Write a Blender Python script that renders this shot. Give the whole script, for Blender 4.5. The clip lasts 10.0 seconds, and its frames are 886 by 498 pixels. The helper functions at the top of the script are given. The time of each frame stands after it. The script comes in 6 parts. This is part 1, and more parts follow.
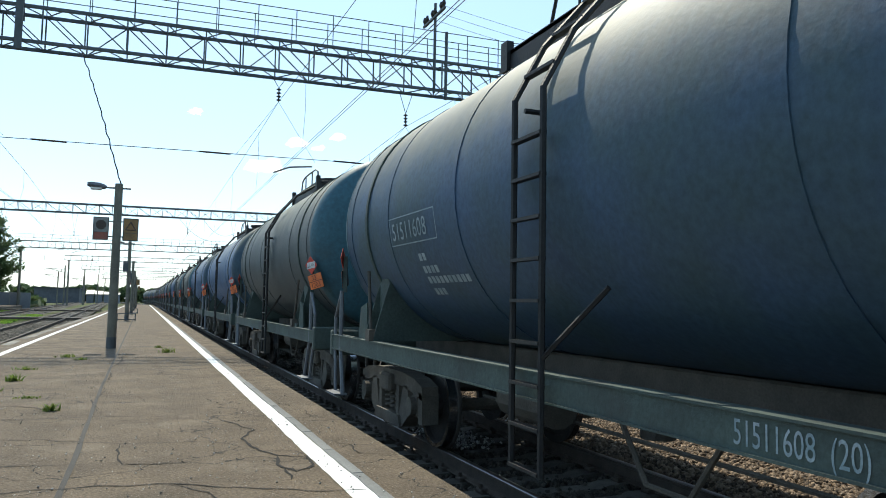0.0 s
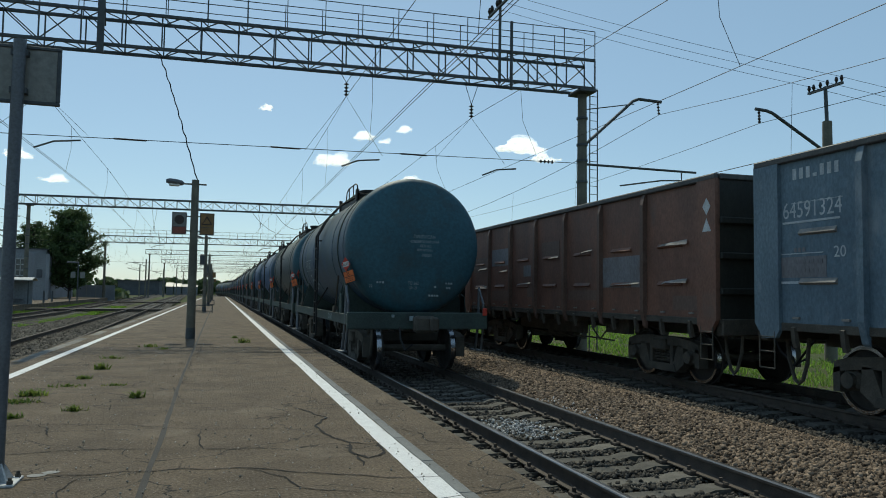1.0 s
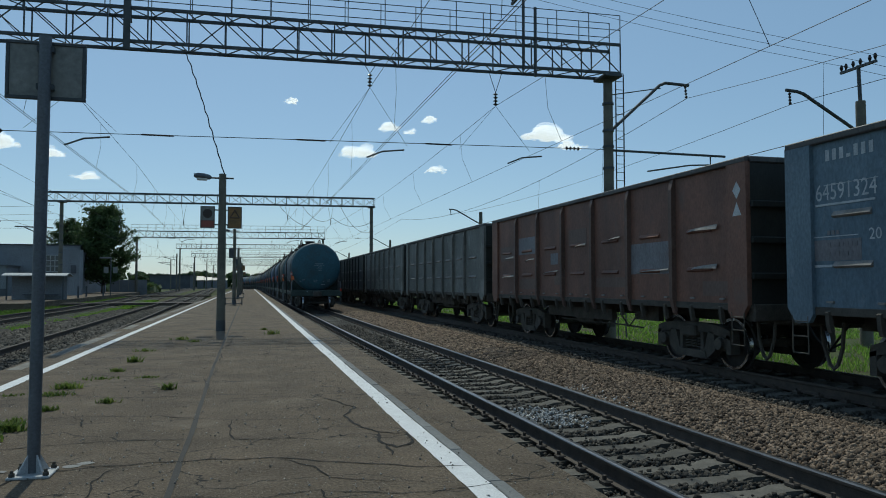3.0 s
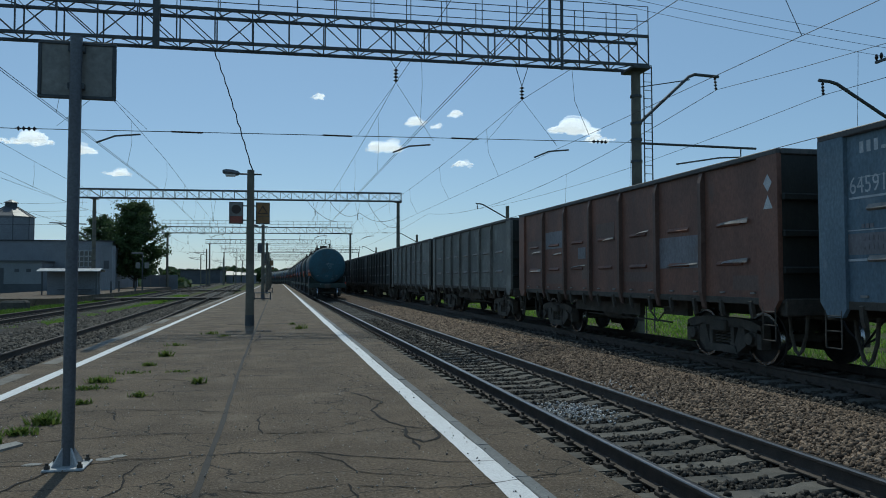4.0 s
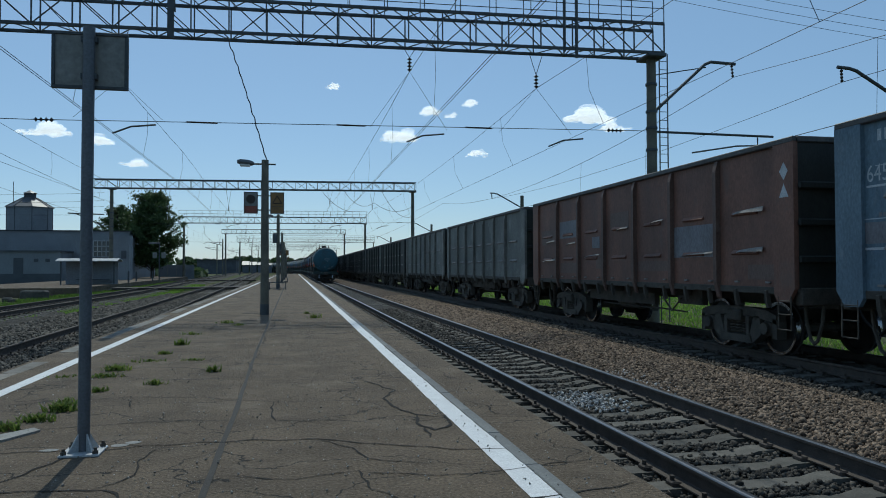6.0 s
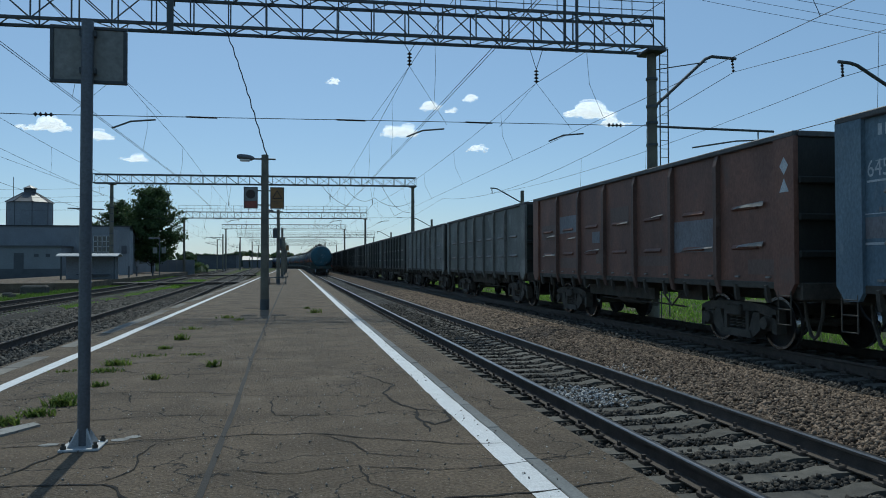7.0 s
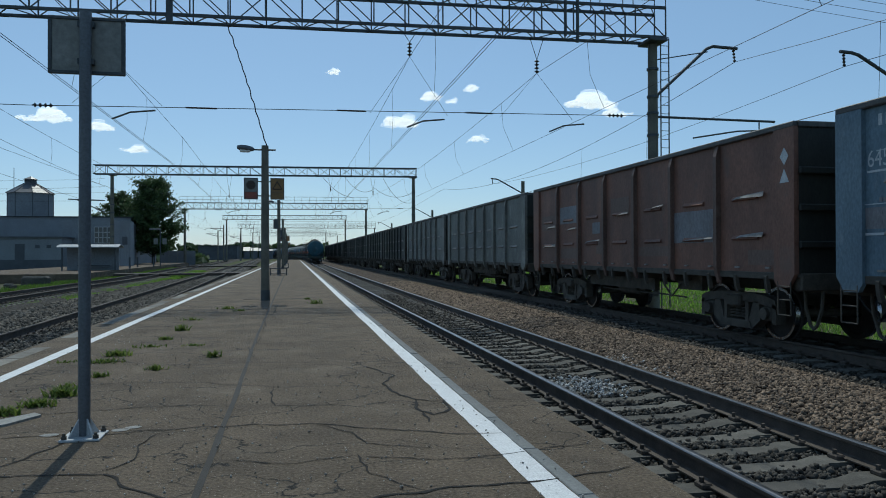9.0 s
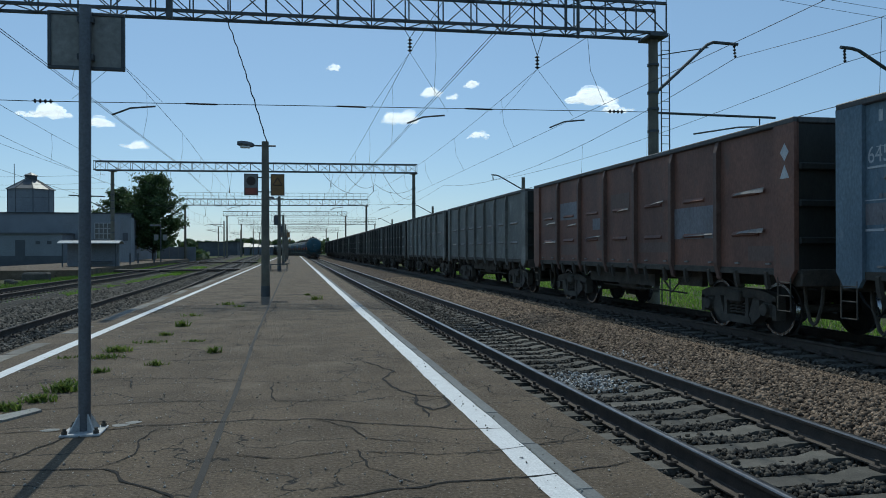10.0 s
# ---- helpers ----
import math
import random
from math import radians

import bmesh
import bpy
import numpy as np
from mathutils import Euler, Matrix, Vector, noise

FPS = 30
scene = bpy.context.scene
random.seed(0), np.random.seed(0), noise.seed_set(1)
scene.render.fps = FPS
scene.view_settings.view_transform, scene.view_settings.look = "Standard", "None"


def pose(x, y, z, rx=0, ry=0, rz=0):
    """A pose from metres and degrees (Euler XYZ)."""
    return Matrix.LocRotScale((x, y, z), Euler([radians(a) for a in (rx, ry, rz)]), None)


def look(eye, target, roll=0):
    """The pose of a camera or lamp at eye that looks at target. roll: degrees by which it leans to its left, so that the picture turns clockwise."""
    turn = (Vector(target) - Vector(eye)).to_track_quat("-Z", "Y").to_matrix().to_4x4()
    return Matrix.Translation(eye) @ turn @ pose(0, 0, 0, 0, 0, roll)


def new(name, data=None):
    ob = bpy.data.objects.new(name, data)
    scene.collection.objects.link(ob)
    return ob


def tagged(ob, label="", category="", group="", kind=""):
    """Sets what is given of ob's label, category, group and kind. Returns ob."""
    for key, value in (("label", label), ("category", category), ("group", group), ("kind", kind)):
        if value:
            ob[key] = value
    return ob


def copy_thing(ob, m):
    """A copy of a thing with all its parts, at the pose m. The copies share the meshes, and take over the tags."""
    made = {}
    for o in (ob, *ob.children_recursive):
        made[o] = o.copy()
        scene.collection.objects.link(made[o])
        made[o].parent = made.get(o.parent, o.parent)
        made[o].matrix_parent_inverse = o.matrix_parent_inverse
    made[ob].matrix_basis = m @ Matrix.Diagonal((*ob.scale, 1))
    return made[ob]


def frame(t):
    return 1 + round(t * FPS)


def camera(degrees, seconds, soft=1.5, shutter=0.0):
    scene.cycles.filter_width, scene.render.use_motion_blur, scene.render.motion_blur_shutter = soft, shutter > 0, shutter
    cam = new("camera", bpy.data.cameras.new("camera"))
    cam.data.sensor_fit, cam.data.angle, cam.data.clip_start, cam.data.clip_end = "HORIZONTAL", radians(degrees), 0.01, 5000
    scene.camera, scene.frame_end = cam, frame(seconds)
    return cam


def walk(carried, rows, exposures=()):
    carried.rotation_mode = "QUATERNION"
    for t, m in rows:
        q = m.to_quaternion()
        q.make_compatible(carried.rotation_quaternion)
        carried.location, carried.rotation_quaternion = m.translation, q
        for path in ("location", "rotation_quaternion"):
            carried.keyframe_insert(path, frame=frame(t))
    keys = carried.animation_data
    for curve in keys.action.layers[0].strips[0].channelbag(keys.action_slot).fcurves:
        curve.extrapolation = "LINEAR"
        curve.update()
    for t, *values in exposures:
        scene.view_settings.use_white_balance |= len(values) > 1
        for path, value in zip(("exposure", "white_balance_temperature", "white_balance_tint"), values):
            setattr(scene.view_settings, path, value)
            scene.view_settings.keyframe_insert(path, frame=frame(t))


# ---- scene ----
# ---- camera ----
cam = camera(61.4, 10.0, soft=0.95, shutter=0.0)
PATH = [  # seconds, x, y, z, yaw, pitch, roll
    (0.0, -0.064, 0.03, 1.335, -21.88, 4.25, -1.05),
    (0.1, -0.066, 0.03, 1.33, -19.77, 4.1, -1.25),
    (0.2, -0.068, 0.02, 1.328, -18.32, 3.97, -1.4),
    (0.3, -0.07, 0.02, 1.327, -17.38, 3.83, -1.4),
    (0.4, -0.072, 0.01, 1.327, -17.05, 3.74, -1.32),
    (0.5, -0.075, 0.0, 1.328, -16.97, 3.64, -1.2),
    (1.0, -0.079, -0.01, 1.331, -16.71, 3.479, -0.847),
    (1.5, -0.072, 0.006, 1.32, -16.352, 3.294, -0.583),
    (2.0, -0.066, 0.01, 1.321, -16.077, 3.103, -0.249),
    (2.5, -0.062, 0.019, 1.319, -15.653, 2.906, -0.094),
    (2.7, -0.061, 0.02, 1.319, -15.26, 2.82, -0.06),
    (3.8, -0.053, 0.023, 1.327, -12.93, 2.34, 0.09),
    (4.0, -0.051, 0.024, 1.328, -12.548, 2.259, 0.102),
    (4.5, -0.037, 0.018, 1.33, -11.752, 2.084, 0.098),
    (5.0, -0.031, 0.01, 1.329, -11.477, 1.85, 0.106),
    (5.5, -0.024, 0.011, 1.32, -11.434, 1.662, 0.122),
    (5.7, -0.023, 0.011, 1.32, -11.42, 1.59, 0.122),
    (6.8, -0.016, 0.014, 1.316, -11.4, 1.17, 0.128),
    (7.0, -0.015, 0.015, 1.316, -11.392, 1.098, 0.128),
    (7.5, -0.01, 0.02, 1.318, -11.356, 0.87, 0.131),
    (8.0, -0.007, 0.021, 1.319, -11.346, 0.675, 0.159),
    (8.5, -0.008, 0.011, 1.316, -11.335, 0.517, 0.164),
    (9.0, -0.002, 0.006, 1.317, -11.331, 0.384, 0.173),
    (9.5, 0.0, 0.0, 1.32, -11.31, 0.2, 0.2),
    (10.0, 0.002, 0.001, 1.312, -11.301, 0.093, 0.164),
]
EXPOSURES = [  # seconds, stops, kelvin, tint
    (0.0, 1.0, 7000, 3), (0.1, 0.82, 6800, -8), (0.2, 0.65, 6800, -6), (0.4, 0.53, 7000, -2), (0.6, 0.33, 7150, -2), (1.0, -0.05, 7000, -2), (1.5, -0.2, 6800, -2),
    (2.5, -0.3, 6550, -2), (4.0, -0.4, 6150, -1), (5.0, -0.37, 6050, 0), (7.0, -0.32, 6050, 0), (10.0, -0.25, 6100, 0)]
walk(cam, [(t, pose(x, y, z, 90 + p, r, w)) for t, x, y, z, w, p, r in PATH], EXPOSURES)

# ---- sky and sun ----
SUN_EL, SUN_AZ = 52.0, -2.0     # degrees; azimuth from +y towards +x
world = bpy.data.worlds.new("sky")
scene.world = world
world.use_nodes = True
wn = world.node_tree
sky = wn.nodes.new("ShaderNodeTexSky")
sky.sky_type = "NISHITA"
sky.sun_disc = False
sky.sun_elevation = radians(SUN_EL)
sky.sun_rotation = radians(SUN_AZ)
sky.air_density, sky.dust_density, sky.ozone_density = 0.9, 0.4, 2.6
# a thin even summer haze under the clear sky
haze = wn.nodes.new("ShaderNodeMix")
haze.data_type = "RGBA"
haze.inputs[0].default_value = 0.46
haze.inputs[7].default_value = (2.55, 3.95, 5.95, 1)
wn.links.new(sky.outputs[0], haze.inputs[6])
wn.links.new(haze.outputs[2], wn.nodes["Background"].inputs[0])
wn.nodes["Background"].inputs[1].default_value = 0.125
sun = new("sun", bpy.data.lights.new("sun", "SUN"))
sun.data.energy, sun.data.angle, sun.data.color = 2.9, radians(0.53), (1.0, 0.95, 0.87)
d = Vector((math.sin(radians(SUN_AZ)) * math.cos(radians(SUN_EL)), math.cos(radians(SUN_AZ)) * math.cos(radians(SUN_EL)), math.sin(radians(SUN_EL))))
sun.matrix_basis = look(d * 60, (0, 0, 0))

# ---- materials ----


def ramp_mix(nt, fac, a, b):
    m = nt.nodes.new("ShaderNodeMix")
    m.data_type = "RGBA"
    nt.links.new(fac, m.inputs[0])
    for k, v in ((6, a), (7, b)):
        if isinstance(v, tuple):
            m.inputs[k].default_value = (*v, 1)
        else:
            nt.links.new(v, m.inputs[k])
    return m.outputs[2]


def noise_fac(nt, scale, lo, hi, detail=5.0, stretch=(1, 1, 1), rough=0.6, space="Object"):
    tc = nt.nodes.new("ShaderNodeTexCoord")
    mp = nt.nodes.new("ShaderNodeMapping")
    mp.inputs["Scale"].default_value = stretch
    n = nt.nodes.new("ShaderNodeTexNoise")
    n.inputs["Scale"].default_value, n.inputs["Detail"].default_value, n.inputs["Roughness"].default_value = scale, detail, rough
    r = nt.nodes.new("ShaderNodeMapRange")
    r.inputs["From Min"].default_value, r.inputs["From Max"].default_value = lo, hi
    nt.links.new(tc.outputs[space], mp.inputs[0])
    nt.links.new(mp.outputs[0], n.inputs[0])
    nt.links.new(n.outputs[0], r.inputs[0])
    return r.outputs[0]


def mat(name, base, other=None, rough=0.7, metal=0.0, scale=3.0, fine=40.0, bump=0.2, stretch=(1, 1, 1), dirt=None, dirt_range=(0.55, 0.75), dirt_scale=1.2,
        vary=0.0, spec=0.4, bump_dist=0.01, space="Object", grain_mix=0.35):
    """Two scales of noise between two colours, optional dirt patches, fine relief."""
    m = bpy.data.materials.new(name)
    m.use_nodes = True
    nt = m.node_tree
    p = nt.nodes["Principled BSDF"]
    p.inputs["Roughness"].default_value, p.inputs["Metallic"].default_value = rough, metal
    p.inputs["Specular IOR Level"].default_value = spec
    other = other or tuple(c * 0.7 for c in base)
    col = ramp_mix(nt, noise_fac(nt, scale, 0.35, 0.65, 6, stretch, space=space), base, other)
    grain = noise_fac(nt, fine, 0.3, 0.7, 4, stretch, space=space)
    dark = nt.nodes.new("ShaderNodeMix")
    dark.data_type, dark.blend_type = "RGBA", "MULTIPLY"
    dark.inputs[0].default_value = grain_mix
    nt.links.new(col, dark.inputs[6])
    nt.links.new(grain, dark.inputs[7])
    col = dark.outputs[2]
    if dirt:
        col = ramp_mix(nt, noise_fac(nt, dirt_scale, *dirt_range, 8, stretch, 0.7, space=space), col, dirt)
    if vary:
        oi = nt.nodes.new("ShaderNodeObjectInfo")
        hs = nt.nodes.new("ShaderNodeHueSaturation")
        r = nt.nodes.new("ShaderNodeMapRange")
        r.inputs["To Min"].default_value, r.inputs["To Max"].default_value = 1 - vary, 1 + vary
        nt.links.new(oi.outputs["Random"], r.inputs[0])
        nt.links.new(r.outputs[0], hs.inputs["Value"])
        nt.links.new(col, hs.inputs["Color"])
        col = hs.outputs[0]
    nt.links.new(col, p.inputs["Base Color"])
    if bump:
        b = nt.nodes.new("ShaderNodeBump")
        b.inputs["Strength"].default_value, b.inputs["Distance"].default_value = bump, bump_dist
        nt.links.new(grain, b.inputs["Height"])
        nt.links.new(b.outputs[0], p.inputs["Normal"])
    return m


def island_mat(name, a, b, rough=0.9, fine=60.0):
    """Loose pieces in one mesh, each with its own shade."""
    m = bpy.data.materials.new(name)
    m.use_nodes = True
    nt = m.node_tree
    p = nt.nodes["Principled BSDF"]
    p.inputs["Roughness"].default_value = rough
    p.inputs["Specular IOR Level"].default_value = 0.25
    g = nt.nodes.new("ShaderNodeNewGeometry")
    col = ramp_mix(nt, g.outputs["Random Per Island"], a, b)
    dark = nt.nodes.new("ShaderNodeMix")
    dark.data_type, dark.blend_type = "RGBA", "MULTIPLY"
    dark.inputs[0].default_value = 0.4
    nt.links.new(col, dark.inputs[6])
    nt.links.new(noise_fac(nt, fine, 0.3, 0.7), dark.inputs[7])
    nt.links.new(dark.outputs[2], p.inputs["Base Color"])
    return m


def thin_leaf(m, share=0.45):
    """Lets light through blades and leaves."""
    nt = m.node_tree
    p = nt.nodes["Principled BSDF"]
    src = p.inputs["Base Color"].links[0].from_socket
    tr = nt.nodes.new("ShaderNodeBsdfTranslucent")
    mx = nt.nodes.new("ShaderNodeMixShader")
    mx.inputs[0].default_value = share
    nt.links.new(src, tr.inputs[0])
    nt.links.new(p.outputs[0], mx.inputs[1])
    nt.links.new(tr.outputs[0], mx.inputs[2])
    nt.links.new(mx.outputs[0], nt.nodes["Material Output"].inputs[0])
    return m


def asphalt_mat():
    m = mat("old_asphalt", (0.205, 0.156, 0.107), (0.135, 0.104, 0.073), rough=0.92, scale=1.4, fine=42, bump=0.9, bump_dist=0.012, grain_mix=0.6, dirt=(0.2, 0.16, 0.118), dirt_scale=0.9, spec=0.25)
    nt = m.node_tree
    p = nt.nodes["Principled BSDF"]
    src = p.inputs["Base Color"].links[0].from_socket
    tc = nt.nodes.new("ShaderNodeTexCoord")
    wob = nt.nodes.new("ShaderNodeTexNoise")
    wob.inputs["Scale"].default_value, wob.inputs["Detail"].default_value = 1.3, 5
    add = nt.nodes.new("ShaderNodeMixRGB")
    add.blend_type = "LINEAR_LIGHT"
    add.inputs[0].default_value = 0.35
    mp = nt.nodes.new("ShaderNodeMapping")
    mp.inputs["Scale"].default_value = (0.42, 0.75, 1)
    nt.links.new(tc.outputs["Object"], mp.inputs[0])
    nt.links.new(tc.outputs["Object"], wob.inputs[0])
    nt.links.new(mp.outputs[0], add.inputs[1])
    nt.links.new(wob.outputs[1], add.inputs[2])
    v = nt.nodes.new("ShaderNodeTexVoronoi")
    v.feature = "DISTANCE_TO_EDGE"
    v.inputs["Scale"].default_value = 1.0
    nt.links.new(add.outputs[0], v.inputs["Vector"])
    r = nt.nodes.new("ShaderNodeMapRange")
    r.inputs["From Min"].default_value, r.inputs["From Max"].default_value = 0.002, 0.007
    nt.links.new(v.outputs["Distance"], r.inputs[0])
    # cracks only where a broad noise lets them
    gate = noise_fac(nt, 0.7, 0.36, 0.46, 3)
    mx = nt.nodes.new("ShaderNodeMath")
    mx.operation = "MAXIMUM"
    inv = nt.nodes.new("ShaderNodeMath")
    inv.operation = "SUBTRACT"
    inv.inputs[0].default_value = 1.0
    nt.links.new(gate, inv.inputs[1])
    nt.links.new(r.outputs[0], mx.inputs[0])
    nt.links.new(inv.outputs[0], mx.inputs[1])
    col = ramp_mix(nt, mx.outputs[0], (0.022, 0.02, 0.017), src)
    nt.links.new(col, p.inputs["Base Color"])
    # pale grit specks
    sp = noise_fac(nt, 60, 0.66, 0.7, 2)
    col2 = ramp_mix(nt, sp, col, (0.34, 0.3, 0.25))
    nt.links.new(col2, p.inputs["Base Color"])
    return m


ASPHALT = asphalt_mat()
CONCRETE = mat("weathered_concrete", (0.34, 0.33, 0.3), (0.24, 0.235, 0.215), rough=0.9, scale=1.5, fine=50, dirt=(0.13, 0.125, 0.11))
KERB = mat("kerb_concrete", (0.22, 0.225, 0.215), (0.15, 0.155, 0.15), rough=0.9, scale=2, fine=60, vary=0.12)
SLEEPER = mat("sleeper_concrete", (0.15, 0.138, 0.115), (0.085, 0.078, 0.066), rough=0.92, scale=4, fine=70, vary=0.25, dirt=(0.09, 0.085, 0.075))
PAINT_WHITE = mat("worn_white_paint", (0.78, 0.79, 0.78), (0.7, 0.7, 0.69), rough=0.7, scale=5, fine=90, dirt=(0.2, 0.185, 0.16), dirt_range=(0.62, 0.68), dirt_scale=3.0)
EDGE_SLAB = mat("crumbled_edge_concrete", (0.27, 0.25, 0.215), (0.15, 0.135, 0.11), rough=0.95, scale=3, fine=40, vary=0.3, dirt=(0.1, 0.09, 0.07), dirt_scale=2.2)
DARK_LINE = mat("dark_line_colour", (0.034, 0.03, 0.025), (0.026, 0.023, 0.019), rough=0.85, scale=4, fine=80)
RAIL_SIDE = mat("rusty_rail_steel", (0.1, 0.077, 0.06), (0.062, 0.049, 0.039), rough=0.8, metal=0.0, scale=6, fine=80)
RAIL_TOP = mat("polished_rail_head", (0.3, 0.285, 0.27), (0.22, 0.21, 0.2), rough=0.3, metal=1.0, scale=8, fine=120, bump=0)
GROUND = mat("grassy_ground", (0.07, 0.1, 0.03), (0.11, 0.1, 0.06), rough=1, scale=0.12, fine=8, bump=0.6, bump_dist=0.05, dirt=(0.12, 0.105, 0.075), dirt_scale=0.07, spec=0.1)
BALLAST_BROWN = mat("brown_ballast", (0.15, 0.11, 0.08), (0.08, 0.06, 0.045), rough=0.95, scale=14, fine=22, bump=1.0, bump_dist=0.05, spec=0.2)
BALLAST_DARK = mat("grimy_shaded_ballast", (0.06, 0.055, 0.048), (0.036, 0.033, 0.029), rough=0.95, scale=12, fine=22, bump=1.0, bump_dist=0.05, spec=0.2)
BALLAST_GREY = mat("weathered_ballast", (0.105, 0.094, 0.078), (0.056, 0.051, 0.043), rough=0.95, scale=5, fine=18, bump=1.0, bump_dist=0.05, spec=0.2, dirt=(0.07, 0.085, 0.035), dirt_scale=0.5)
STONE_GREY = island_mat("weathered_stone", (0.028, 0.026, 0.022), (0.19, 0.17, 0.142))
STONE_BROWN = island_mat("brown_stone", (0.05, 0.036, 0.026), (0.33, 0.245, 0.175))
STONE_LIME = island_mat("limed_stone", (0.3, 0.3, 0.29), (0.66, 0.65, 0.63))
STONE_DARK = island_mat("grimy_shaded_stone", (0.024, 0.022, 0.019), (0.135, 0.12, 0.1))
STONE_PALE = island_mat("pale_grit", (0.12, 0.11, 0.095), (0.5, 0.47, 0.42))
STEEL = mat("dull_painted_steel", (0.1, 0.115, 0.125), (0.07, 0.08, 0.085), rough=0.6, metal=0.3, scale=3, fine=60)
STEEL_LIGHT = mat("grey_painted_steel", (0.15, 0.165, 0.18), (0.12, 0.13, 0.145), rough=0.5, metal=0.3, scale=3, fine=50)
WIRE = mat("dark_wire", (0.035, 0.035, 0.036), rough=0.6, metal=0.5, bump=0)
INSUL = mat("brown_porcelain", (0.03, 0.024, 0.022), rough=0.25, bump=0)
GREEN_COL = mat("concrete_mast", (0.2, 0.19, 0.15), (0.13, 0.125, 0.1), rough=0.9, scale=2, fine=40)
# pale wear, with the sun's highlights on the ledges put into the colour
WORN_HIGHLIGHT = mat("worn_ledge_highlight", (0.32, 0.3, 0.28), (0.2, 0.185, 0.17), rough=0.75, scale=5, fine=40)
GRIME = mat("brake_dust_steel", (0.12, 0.107, 0.088), (0.075, 0.067, 0.056), rough=0.8, metal=0.2, scale=4, fine=50)
WHEEL = mat("worn_wheel_steel", (0.06, 0.053, 0.047), (0.038, 0.034, 0.031), rough=0.75, metal=0.2, scale=5, fine=60)
TREAD = mat("polished_tread", (0.5, 0.5, 0.52), rough=0.25, metal=1.0, bump=0)
PANEL_BACK = mat("sheet_metal_back", (0.25, 0.255, 0.235), (0.2, 0.205, 0.19), rough=0.6, metal=0.1, scale=2, fine=20, dirt=(0.2, 0.2, 0.18))
LETTER = mat("white_stencil", (0.62, 0.65, 0.66), (0.45, 0.48, 0.5), rough=0.7, scale=6, fine=60)
STENCIL_WORN = mat("worn_white_stencil", (0.36, 0.42, 0.44), (0.2, 0.28, 0.3), rough=0.7, scale=9, fine=60)
LEAF = thin_leaf(island_mat("leaf", (0.045, 0.082, 0.03), (0.12, 0.175, 0.065), rough=0.6, fine=3), 0.3)
GRASS = thin_leaf(island_mat("grass_blade", (0.07, 0.14, 0.02), (0.19, 0.3, 0.06), rough=0.7, fine=4))
LUSH = thin_leaf(island_mat("lush_grass_blade", (0.12, 0.25, 0.03), (0.3, 0.46, 0.09), rough=0.7, fine=4), 0.55)
WEED = thin_leaf(island_mat("weed_blade", (0.08, 0.15, 0.025), (0.24, 0.29, 0.075), rough=0.8, fine=4), 0.45)
BARK = mat("bark", (0.06, 0.05, 0.04), rough=0.95, scale=6, fine=40)

# ---- mesh building ----


